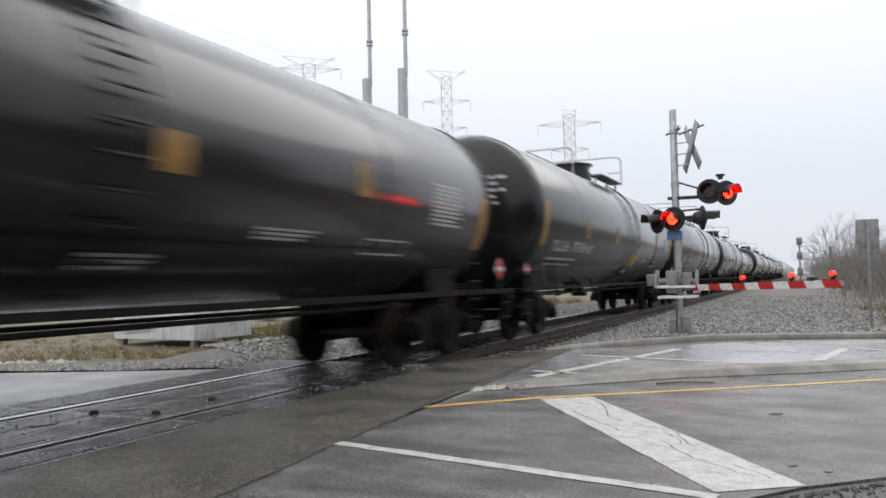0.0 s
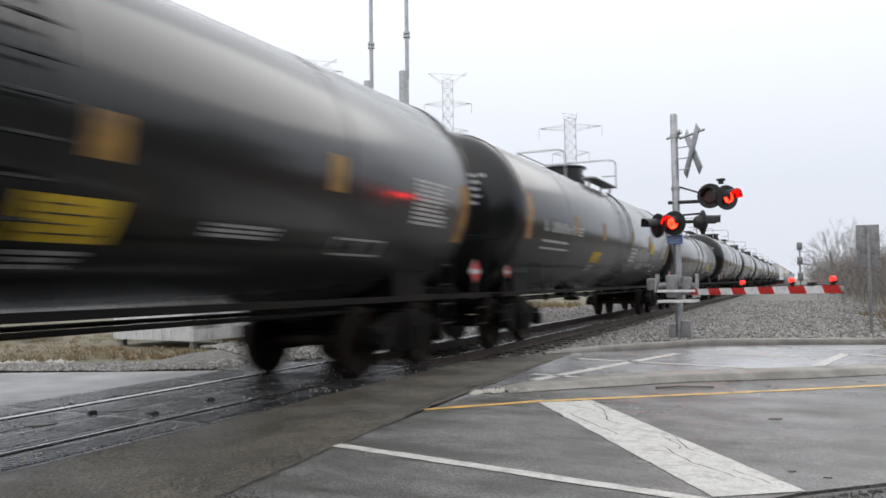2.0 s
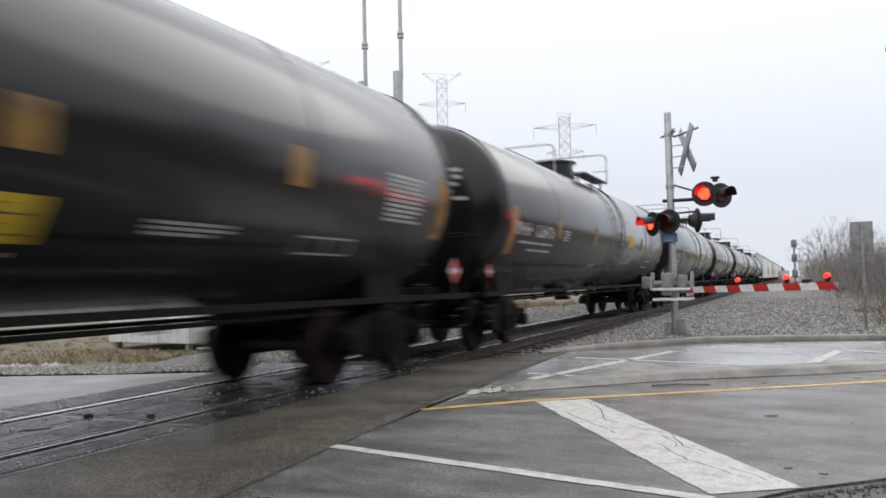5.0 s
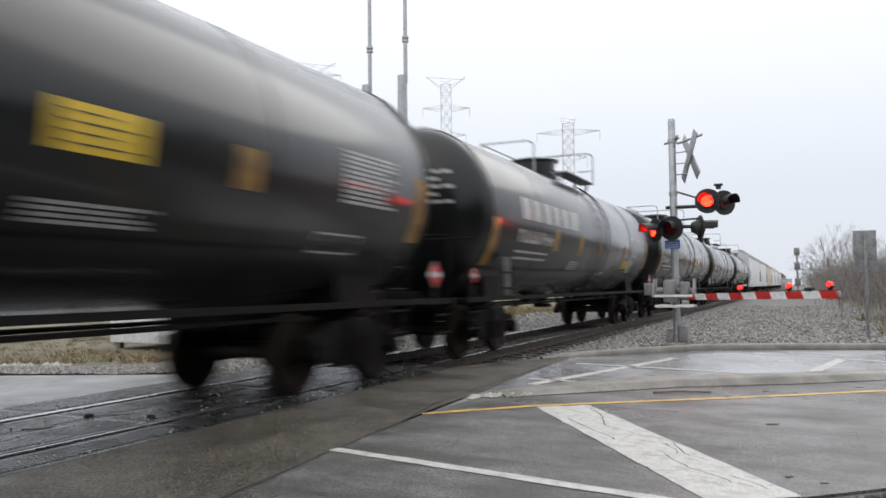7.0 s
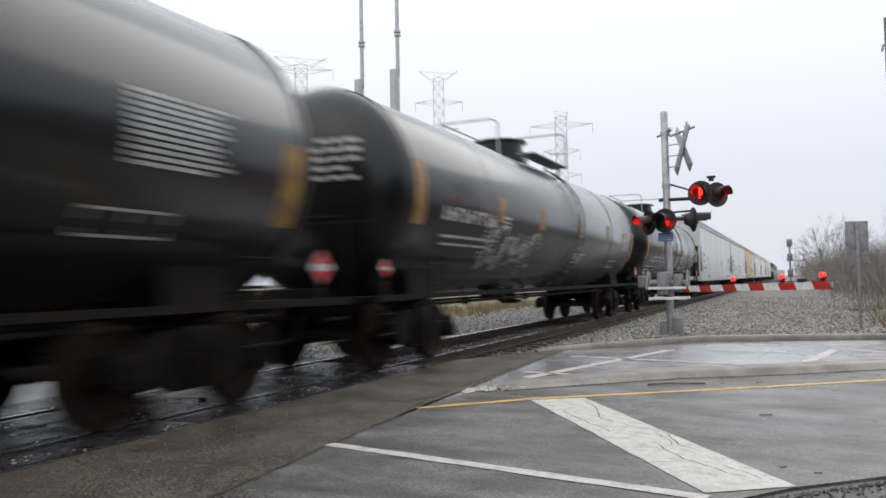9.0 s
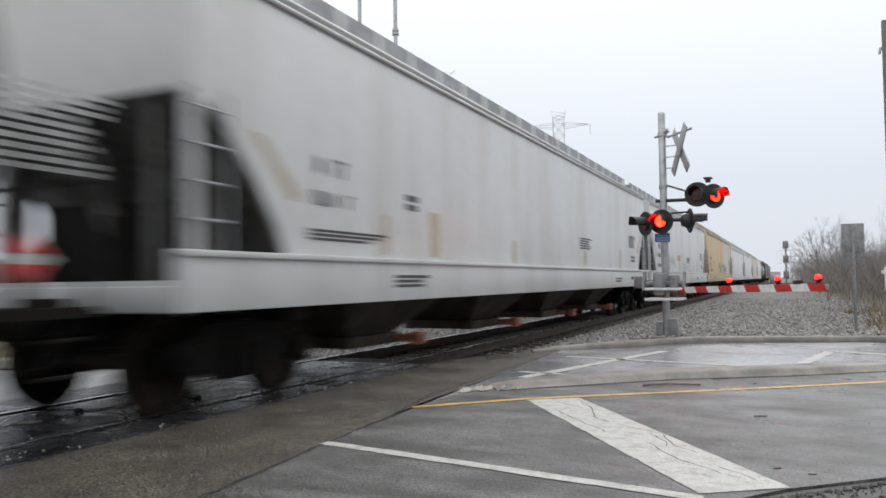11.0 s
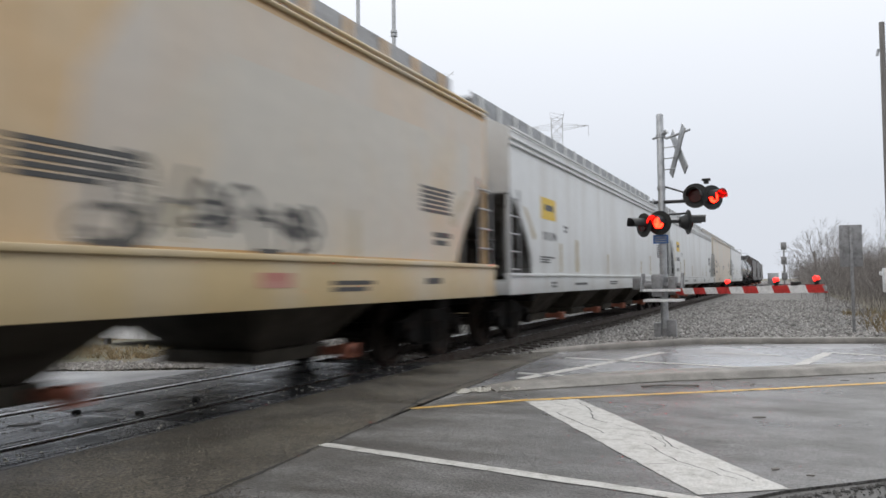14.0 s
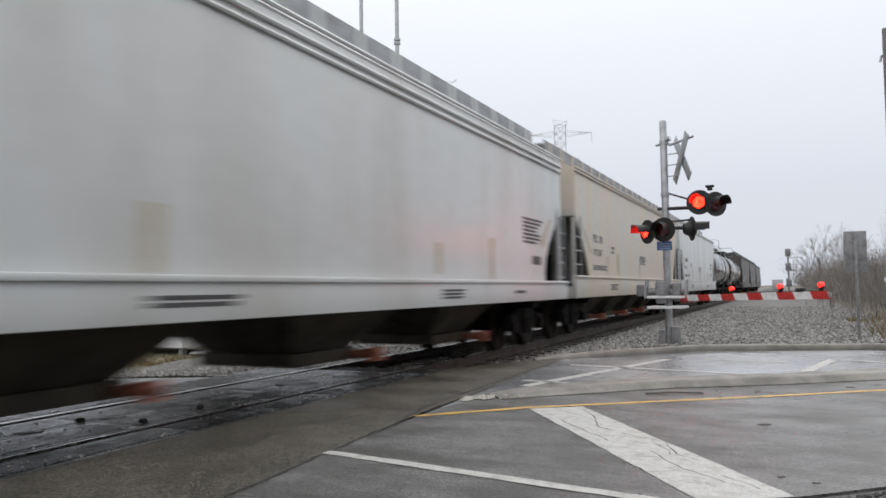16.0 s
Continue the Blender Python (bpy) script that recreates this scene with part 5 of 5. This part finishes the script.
    tube(bm, (-0.36, -0.1, 1.1), (0.34, -0.1, 1.1), 0.06, 12)
    part("gate_mechanism", bm, M_SIGNBACK, s, "grey gate motor housing")
    bm = BM()
    for z in (0.78, 0.98):
        for y0 in (-0.34, 0.18):
            bm = BM()
            box(bm, -0.36, 0.36, y0, y0 + 0.06, z, z + 0.05, 0.006)
            part("guard_bar", bm, M_REFL_WHITE, s, "white guard bar")
    for x in (-0.42, 0.34):
        bm = BM()
        prism(bm, [(-0.28, 0.98), (-0.12, 1.34), (-0.02, 1.34), (-0.18, 0.98)], "x", x, x + 0.03)
        part("guard_strut", bm, M_SIGNBACK, s)
        bm = BM()
        prism(bm, [(0.0, 1.0), (0.1, 1.34), (0.2, 1.34), (0.14, 1.0)], "x", x, x + 0.03)
        part("guard_strut", bm, M_SIGNBACK, s)
    bm = BM()
    box(bm, -0.62, -0.46, 0.0, 0.12, 1.02, 1.26, 0.02)
    box(bm, -0.5, -0.2, 0.03, 0.09, 1.1, 1.18)
    part("counterweight", bm, M_SIGNBACK, s, "dark counterweight arms")
    # the lowered arm
    a, b = Vector((0.22, -0.1, 0.98)), Vector((0.50 - MX, 12.0 - MY, 1.06))
    d = b - a
    yaw = math.degrees(math.atan2(d.y, d.x))
    arm = part("gate_arm", BM(), M_GALV, s, "lowered gate arm striped red and white", at=Matrix.Translation(a) @ pose(0, 0, 0, 0, -math.degrees(math.asin(d.z / d.length)), yaw))
    Ln = d.length
    bm = BM()
    box(bm, -0.35, Ln, -0.018, 0.018, -0.04, 0.04, 0.008)
    arm.data = mesh_of("gate_arm", bm, M_GALV)
    k, x = 0, 0.0
    while x < Ln - 0.05:
        w = min(0.405, Ln - x)
        bm = BM()
        sl = 0.07
        for yy in ((-0.0225, -0.0185), (0.0185, 0.0225)):
            prism(bm, [(x - (sl if k else 0), 0.058), (x + w - sl, 0.058), (x + w + (sl * 0 if x + w > Ln - 0.06 else 0), -0.058), (x, -0.058)], "y", *yy)
        part("stripe", bm, M_REFL_RED if k % 2 == 0 else M_REFL_WHITE, arm, "", None)
        x += w
        k += 1
    for u in (Ln * 0.43, Ln * 0.74, Ln * 0.955):
        bm = BM()
        lathe(bm, [(0.04, 0.015), (0.06, 0.03), (0.10, 0.04), (0.10, 0.06)], "z", 14, (u, 0, 0))
        box(bm, u - 0.05, u + 0.05, -0.02, 0.03, 0.10, 0.125, 0.005)
        gl = part("gate_lamp", bm, M_BLACK, arm, "small red lamp on the gate arm")
        bm = BM()
        lathe(bm, [(-0.033, 0.003), (-0.028, 0.038), (0.028, 0.038), (0.033, 0.003)], "y", 18, (u, 0, 0.145))
        part("lens", bm, M_LAMP_RED, arm, "lit red lens")
    bm = BM()
    pipe(bm, [(Ln * 0.43, 0, 0.05), (Ln * 0.7, 0, 0.075), (Ln * 0.955, 0, 0.06)], 0.008, 5)
    box(bm, Ln * 0.83, Ln * 0.87, -0.03, 0.03, 0.05, 0.11, 0.01)
    part("lamp_cable", bm, M_BLACK, arm)
    return s


crossing_signal()


def sign_post():
    s = tagged(new("road_sign"), "weathered grey back of a road sign on a thin post", "road sign")
    s.matrix_basis = pose(1.24, 18.0, -0.07, 0, 0, 6)
    bm = BM()
    box(bm, -0.03, 0.03, -0.02, 0.02, 0, 2.3, 0.006)
    part("post", bm, M_SIGNBACK, s)
    bm = BM()
    box(bm, -0.215, 0.215, 0.02, 0.03, 1.5, 2.37, 0.004)
    part("panel", bm, M_SIGNBACK, s, "plain grey back of the panel")


sign_post()


def roadside_pole():
    s = tagged(new("utility_pole"), "tall grey pole with a small box and bracket", "pole")
    s.matrix_basis = pose(2.38, 22.0, -0.07)
    bm = BM()
    lathe(bm, [(0, 0.085), (7.7, 0.065), (7.72, 0.01)], "z", 14)
    part("pole", bm, M_POLE, s)
    bm = BM()
    box(bm, -0.19, -0.07, -0.1, 0.08, 0.9, 1.5, 0.01)
    box(bm, -0.26, -0.19, -0.05, 0.05, 1.32, 1.42, 0.01)
    part("meter_box", bm, M_BARRIER, s, "pale metal box")
    bm = BM()
    pipe(bm, [(0, 0, 6.95), (-0.1, 0, 7.02), (-0.13, 0, 6.86)], 0.03, 6)
    part("bracket", bm, M_GALV, s)


roadside_pole()


def tall_mast(x, y, top_sleeve, label):
    s = tagged(new("light_mast"), label, "mast", "masts behind the train")
    s.matrix_basis = pose(x, y, -0.07)
    bm = BM()
    lathe(bm, [(0, 0.15), (top_sleeve, 0.13), (top_sleeve + 0.02, 0.05)], "z", 16)
    part("sleeve", bm, M_GALV, s, "thick grey lower sleeve")
    bm = BM()
    lathe(bm, [(top_sleeve - 0.2, 0.055), (14, 0.05), (14.02, 0.01)], "z", 12, (0.10, 0, 0))
    for z in (top_sleeve + 0.9, top_sleeve + 1.0):
        lathe(bm, [(z, 0.05), (z, 0.09), (z + 0.06, 0.09), (z + 0.06, 0.05)], "z", 12, (0.10, 0, 0))
    part("upper_pole", bm, M_GALV, s)


tall_mast(-10.6, 18.0, 6.85, "tall grey steel mast with a thick lower sleeve")
tall_mast(-9.5, 18.0, 6.98, "tall grey steel mast with a thick lower sleeve")


def beam(vs, fs, a, b, w):
    a, b = Vector(a), Vector(b)
    d = (b - a).normalized()
    u = d.orthogonal().normalized() * w / 2
    v = d.cross(u).normalized() * w / 2
    k = len(vs)
    for p in (a, b):
        for q in (u + v, v - u, -u - v, u - v):
            vs.append(tuple(p + q))
    fs.extend([(k, k + 1, k + 5, k + 4), (k + 1, k + 2, k + 6, k + 5), (k + 2, k + 3, k + 7, k + 6), (k + 3, k, k + 4, k + 7)])


def pylon(x, y, H, arms, horn, turn, w=0.09):
    s = tagged(new("pylon"), "pale lattice steel power pylon in the mist", "pylon", "power pylons")
    s.matrix_basis = pose(x, y, 0, 0, 0, turn)
    vs, fs = [], []
    lev = [0, .16, .3, .42, .52, .60, .67, .74, .80, .86, .92, .96]
    half = lambda f: 0.06 * H * (1 - min(1, f / 0.62)) + 1.7
    for f0, f1 in zip(lev, lev[1:]):
        a, b = half(f0), half(f1)
        c0 = [(sx * a, sy * a, f0 * H) for sx, sy in ((1, 1), (-1, 1), (-1, -1), (1, -1))]
        c1 = [(sx * b, sy * b, f1 * H) for sx, sy in ((1, 1), (-1, 1), (-1, -1), (1, -1))]
        for i in range(4):
            beam(vs, fs, c0[i], c1[i], w * 1.6)
            beam(vs, fs, c0[i], c1[(i + 1) % 4], w)
            beam(vs, fs, c0[(i + 1) % 4], c1[i], w)
            beam(vs, fs, c1[i], c1[(i + 1) % 4], w)
    part("tower", pieces("tower", vs, fs, M_PYLON), None, s)
    for z, ln in arms:
        vs, fs = [], []
        for sx in (-1, 1):
            tip = (sx * ln, 0, z)
            for yy in (-1, 1):
                beam(vs, fs, (sx * 1.7, yy * 1.7, z + 0.6), tip, w)
                beam(vs, fs, (sx * 1.7, yy * 1.7, z - 0.9), tip, w)
            beam(vs, fs, (sx * ln * 0.6, 0, z + 0.3), (sx * ln * 0.6, 0, z - 0.5), w)
            beam(vs, fs, tip, (tip[0], 0, tip[2] - 3.2), w * 1.2)
        part("cross_arm", pieces("cross_arm", vs, fs, M_PYLON), None, s)
    vs, fs = [], []
    for sx in (-1, 1):
        for yy in (-1, 1):
            beam(vs, fs, (sx * 1.7, yy * 1.7, H * 0.95), (sx * horn, 0, H), w)
        beam(vs, fs, (sx * 1.7, 0, H * 0.96), (-sx * 1.7, 0, H * 0.985), w)
    beam(vs, fs, (-horn, 0, H), (horn, 0, H * 0.985), w)
    part("earth_peak", pieces("earth_peak", vs, fs, M_PYLON), None, s)
    return s


pylon(-105, 230, 71.5, ((61, 7.8), (52, 6.5)), 6.5, 24)
pylon(-63.6, 230, 53.5, ((49, 9.6), (41, 5.6), (33.5, 5.8)), 2.2, 14)
pylon(-125, 180, 66, ((62.5, 9.0), (54, 6)), 7.5, 34)


def wires():
    g = random.Random(4)
    bm = BM()
    for k, (x, z) in enumerate(((-8, 66), (0, 66), (8, 66), (-6, 58), (6, 58))):
        a, b = Vector((-125 + x, 180, z - 4)), Vector((-150 + x * 1.3, -60, z + 8))
        pts = [a.lerp(b, t / 10) - Vector((0, 0, 6 * 4 * (t / 10) * (1 - t / 10))) for t in range(11)]
        pipe(bm, pts, 0.022, 4)
    tagged(part("power_lines", bm, M_PYLON), "thin sagging power lines", "cables", kind="stuff")


wires()


def signal_far():
    s = tagged(new("railway_signal"), "distant railway signal mast with ladder and dark heads", "railway signal")
    s.matrix_basis = pose(-0.15, 64, -0.05)
    bm = BM()
    tube(bm, (0, 0, 0), (0, 0, 3.9), 0.07, 8)
    ladder(bm, 0.35, 0.0, 0, 3.2, 0.3, 0.35, 0.02)
    box(bm, -0.1, 1.0, -0.3, 0.3, 2.3, 2.36)
    for z in (2.8, 3.3):
        tube(bm, (0.95, -0.3, 2.36), (0.95, -0.3, z), 0.02, 5)
        tube(bm, (0.1, -0.3, z), (0.95, -0.3, z), 0.02, 5)
    part("mast", bm, M_GALV, s)
    # black heads in the lighter sign grey, haze put into their colour
    for z in (3.7, 2.6, 1.4):
        bm = BM()
        box(bm, -0.2, 0.2, -0.2, 0.12, z - 0.28, z + 0.3, 0.06)
        tube(bm, (0, -0.2, z), (0, -0.42, z), 0.12, 10)
        part("signal_head", bm, M_SIGNBACK, s, "dark signal head greyed for distance haze")


signal_far()


def far_box(name, x, y, sx, sy, h, mat, label, cat):
    bm = BM()
    box(bm, -sx, sx, -sy, sy, 0, h, 0.04)
    box(bm, -sx - .05, sx + .05, -sy - .05, sy + .05, h - .1, h + .02, 0.02)
    ob = part(name, bm, mat)
    ob.matrix_basis = pose(x, y, -0.08)
    return tagged(ob, label, cat)


far_box("trackside_cabinet", -2.2, 150, 0.9, 0.9, 2.2, M_GALV, "pale trackside equipment cabinet in the mist", "cabinet")


def relay_house():
    """White ribbed equipment house on short legs, with its name board."""
    s = tagged(new("relay_house"), "white ribbed metal railway equipment house on short legs", "equipment house")
    s.matrix_basis = pose(-11.5, 12.28, -0.08, 0, 0, -4)
    W, D, z0, z1 = 2.5, 1.7, 0.17, 1.98
    bm = BM()
    box(bm, -W, 0, 0, D, z0, z1, 0.015)
    part("body", bm, M_BARRIER, s, "white metal walls")
    bm = BM()
    prism(bm, [(-0.1, z1), (-0.1, z1 + 0.07), (D / 2, z1 + 0.2), (D + 0.1, z1 + 0.07), (D + 0.1, z1)], "x", -W - 0.1, 0.1)
    part("roof", bm, M_BARRIER, s, "low white metal roof")
    bm = BM()
    box(bm, -0.02, 0.02, -0.012, 0.0, z0 + 0.02, z1 - 0.02, 0.004)
    me = mesh_of("rib", bm, M_BARRIER)
    for k in range(9):
        part("rib", me, None, s, at=pose(-0.12 - k * 0.28, 0, 0))
    for k in range(6):
        part("rib", me, None, s, at=pose(0, 0.15 + k * 0.28, 0, 0, 0, 90))
    bm = BM()
    box(bm, 0.0, 0.03, 0.6, 0.68, 0.75, 0.95, 0.006)
    part("door_handle", bm, M_BLACK, s, "dark latch")
    for x in (-W + 0.15, -0.15):
        for y in (0.15, D - 0.15):
            bm = BM()
            box(bm, x - 0.06, x + 0.06, y - 0.06, y + 0.06, -0.02, z0 + 0.01, 0.01)
            part("leg", bm, M_SIGNBACK, s)
    bm = BM()
    box(bm, -1.02, -0.30, -0.024, -0.014, 1.52, 1.76, 0.004)
    board = part("name_board", bm, M_REFL_WHITE, s, "white board with black lettering")
    text = bpy.data.curves.new("board_text", "FONT")
    text.body, text.size, text.align_x, text.align_y, text.extrude = "TURNER", 0.21, "CENTER", "CENTER", 0.002
    raw = new("board_text", text)
    me = bpy.data.meshes.new_from_object(raw.evaluated_get(bpy.context.evaluated_depsgraph_get()))
    bpy.data.objects.remove(raw)
    me.materials.clear()
    me.materials.append(M_INK)
    part("board_text", me, None, board, "black capitals", at=pose(-0.66, -0.027, 1.64, 90, 0, 0))
    bm = BM()
    box(bm, -0.82, -0.5, -0.02, -0.014, 1.2, 1.42, 0.003)
    part("notice", bm, M_REFL_WHITE, s, "small white notice")


relay_house()


# ---------------------------------------------------------------- growth
def twig_cloud(seed, h, w, stems, forks, r0):
    """Bare shrub: stems that fork upward into fine twigs."""
    g = random.Random(seed)
    vs, fs = [], []

    def grow(p, d, ln, r, depth):
        q = p + d * ln
        k = len(vs)
        u = d.orthogonal().normalized()
        v = d.cross(u)
        r2 = r * 0.62
        for c, rr in ((p, r), (q, r2)):
            for a in (0, 2.09, 4.19):
                vs.append(tuple(c + (u * math.cos(a) + v * math.sin(a)) * rr))
        for i in range(3):
            j = (i + 1) % 3
            fs.append((k + i, k + j, k + 3 + j, k + 3 + i))
        if depth:
            for _ in range(forks):
                e = (d + Vector((g.uniform(-1, 1), g.uniform(-1, 1), g.uniform(-0.35, 0.75))) * 0.62).normalized()
                grow(p.lerp(q, g.uniform(0.55, 1.0)), e, ln * g.uniform(0.6, 0.85), r2, depth - 1)

    for _ in range(stems):
        p = Vector((g.uniform(-w, w), g.uniform(-w, w), -0.05))
        d = Vector((g.uniform(-0.35, 0.35), g.uniform(-0.35, 0.35), 1)).normalized()
        grow(p, d, h * g.uniform(0.28, 0.42), r0 * g.uniform(0.7, 1.2), 4)
    return vs, fs


def shrubs():
    kinds = []
    for k in range(4):
        vs, fs = twig_cloud(40 + k, 2.4, 1.0, 8, 3, 0.0105)
        kinds.append(pieces("crown", vs, fs, M_TWIG))
    g = random.Random(8)
    first = []
    for me in kinds:
        s = tagged(new("bare_shrub"), "leafless grey-brown thicket shrub in the mist", "shrub", "shrubs along the track")
        part("crown", me, None, s)
        first.append(s)
    n = 0
    y = 21.0
    while y < 120:
        for lane in range(6):
            x = (2.9 if y < 40 else 2.3) + lane * 1.2 + g.uniform(-0.6, 0.8) + max(0, (26 - y)) * 0.3
            m = pose(x, y + g.uniform(-1, 1), -0.06, 0, 0, g.uniform(0, 360))
            src = first[n % 4]
            if n < 4:
                src.matrix_basis = m
                src.scale = (1, 1, 0.8 + 0.1 * n)
            else:
                c = copy_thing(src, m)
                k = g.uniform(0.75, 1.3)
                c.scale = (k, k, k)
            n += 1
        y += 1.1 + (y - 19) * 0.025


shrubs()


def bare_tree(x, y, h, seed):
    g = random.Random(seed)
    s = tagged(new("bare_tree"), "leafless tree with fine branches in the mist", "tree", "bare trees")
    s.matrix_basis = pose(x, y, -0.06, 0, 0, g.uniform(0, 360))
    bm = BM()
    tube(bm, (0, 0, 0), (0.05, 0.02, h * 0.3), 0.14, 8, 0.10)
    tube(bm, (0.05, 0.02, h * 0.29), (0.0, 0.1, h * 0.5), 0.10, 8, 0.06)
    part("trunk", bm, M_BARK, s)
    vs, fs = [], []
    for k in range(7):
        z = h * g.uniform(0.22, 0.48)
        v2, f2 = twig_cloud(seed + k, h * 0.55, 0.05, 1, 3, 0.02)
        b = len(vs)
        a = g.uniform(0, 6.28)
        m = pose(0.03, 0.03, z, 22 * math.cos(a), 22 * math.sin(a), 0)
        vs.extend(tuple(m @ Vector(p)) for p in v2)
        fs.extend(tuple(b + i for i in f) for f in f2)
    part("crown", pieces("crown", vs, fs, M_TWIG), None, s)


bare_tree(1.9, 60, 6.2, 21)
bare_tree(3.6, 66, 6.0, 31)
bare_tree(9.5, 44, 6.0, 51)
bare_tree(5.6, 84, 7.0, 61)


def grass():
    g = random.Random(12)
    vs, fs = [], []

    def tuft(x, y, h, n, lean):
        for _ in range(n):
            a = g.uniform(0, 6.28)
            px, py = x + g.uniform(-0.1, 0.1), y + g.uniform(-0.1, 0.1)
            w = g.uniform(0.005, 0.011)
            hh = h * g.uniform(0.5, 1.2)
            k = len(vs)
            tx, ty = px + math.cos(a) * lean * hh, py + math.sin(a) * lean * hh
            vs.extend([(px - w, py, -0.08), (px + w, py, -0.08), ((px + tx) / 2 + w * .7, (py + ty) / 2, hh * 0.62 - 0.07), ((px + tx) / 2 - w * .7, (py + ty) / 2, hh * 0.62 - 0.07), (tx, ty, hh * 0.9 - 0.07)])
            fs.extend([(k, k + 1, k + 2, k + 3), (k + 3, k + 2, k + 4)])
    for _ in range(2600):
        x = g.uniform(-26, -9.2)
        y = 8.9 + 0.43 * (x + 10.6) + (1.3 if x > -12 else 0.5) + abs(g.gauss(0, 5))
        if -14.3 < x < -11.2 and y > 12.0:
            continue
        tuft(x, y, g.uniform(0.04, 0.15), 11, 0.9)
    for _ in range(500):
        tuft(g.uniform(-14, -10.2), g.uniform(14, 40), g.uniform(0.2, 0.5), 10, 0.5)
    for _ in range(420):
        x = g.uniform(1.6, 5.5)
        tuft(x, g.uniform(17.0, 27) + 0.35 * (x - 1.6), g.uniform(0.12, 0.45), 10, 0.5)
    green = len(vs), len(fs)
    for _ in range(900):
        tuft(g.uniform(-14.5, -10.3), g.uniform(14.6, 23), g.uniform(0.05, 0.14), 12, 0.9)
    me = pieces("green_grass", vs[green[0]:], [tuple(i - green[0] for i in f) for f in fs[green[1]:]], M_GREEN)
    tagged(new("green_grass", me), "patch of short green winter grass", "grass", kind="stuff")
    del vs[green[0]:], fs[green[1]:]
    tagged(new("dry_grass", pieces("dry_grass", vs, fs, M_GRASS)), "tufts of dry yellow-brown winter grass", "grass", kind="stuff")


grass()


def far_woods():
    """Distant bare wood edge behind the verge, fading with distance."""
    g = random.Random(77)
    vs, fs = [], []
    for k in range(26):
        v2, f2 = twig_cloud(300 + k % 6, 6.5, 1.5, 5, 3, 0.04)
        x, y = -100 + k * 7 + g.uniform(-3, 3), 120 + g.uniform(-15, 25)
        if x > -14:
            x += 40
        b = len(vs)
        vs.extend((p[0] + x, p[1] + y, p[2]) for p in v2)
        fs.extend(tuple(b + i for i in f) for f in f2)
    tagged(new("far_woods", pieces("far_woods", vs, fs, M_TWIG)), "far leafless woods in the mist", "woods", kind="stuff")


far_woods()


def sky_block_belt(name, pts, h, seed):
    """Dense wood edge added outside the view: closes the place and darkens the tank reflections."""
    g = random.Random(seed)
    bm = BM()
    front, back = [], []
    for (a, b), (c, d) in zip(pts, pts[1:]):
        n = max(2, int(math.dist((a, b), (c, d)) / 0.9))
        for i in range(n):
            f = i / n
            x, y = a + (c - a) * f, b + (d - b) * f
            z = h * (0.72 + 0.35 * noise.noise(Vector((x * 0.3, y * 0.3, seed))) + g.uniform(-0.1, 0.1))
            col = []
            for k in range(6):
                q = k / 5
                col.append(bm.verts.new((x + g.uniform(-0.5, 0.5), y + g.uniform(-0.5, 0.5), -0.3 + (z + 0.3) * q)))
            front.append(col)
            back.append(bm.verts.new((x + 1.2, y - 2.5, -0.3)))
    for u, v in zip(front, front[1:]):
        for k in range(5):
            bm.faces.new((u[k], v[k], v[k + 1], u[k + 1]))
    for i in range(len(front) - 1):
        bm.faces.new((front[i][5], front[i + 1][5], back[i + 1], back[i]))
    return tagged(part(name, bm, M_WOOD_SCREEN, smooth=None), "unseen dark wood edge added to block the low sky", "woods", kind="structure")


# unseen belts, added to keep low sky out of the tank flanks
sky_block_belt("backdrop", [(7.5, 25.5), (18, 29.5), (40, 38), (75, 50)], 11, 3)
sky_block_belt("backdrop", [(4.5, -30), (5.0, -12), (6.0, 1.0), (14, 5.0), (45, 9)], 9, 5)


def leaves_on_road():
    g = random.Random(6)
    for x, y, ln, a in ((-0.25, 7.35, 0.075, 20), (-0.4, 9.6, 0.07, 80), (0.6, 10.3, 0.06, 10), (-0.1, 5.4, 0.045, 50), (0.1, 5.3, 0.03, 5), (-0.75, 8.95, 0.04, 70), (0.9, 10.6, 0.05, 30)):
        bm = BM()
        o = [(ln * math.cos(radians(t)) * (1 if t % 80 else 0.6), ln * 0.4 * math.sin(radians(t))) for t in range(0, 360, 40)]
        prism(bm, o, "z", 0, 0.006)
        ob = part("dead_leaf", bm, M_BARK, smooth=None)
        ob.matrix_basis = pose(x, y, -0.011, 0, 0, a)
        tagged(ob, "dead brown leaf lying on the wet road", "leaf", "leaves on the road")
    bm = BM()
    pipe(bm, [(-1.55, 8.95, 0.0), (-1.3, 9.08, 0.012), (-0.95, 9.2, 0.004)], 0.011, 6)
    tagged(part("stick", bm, M_BARK), "dark stick lying by the median", "stick")


leaves_on_road()

motions()
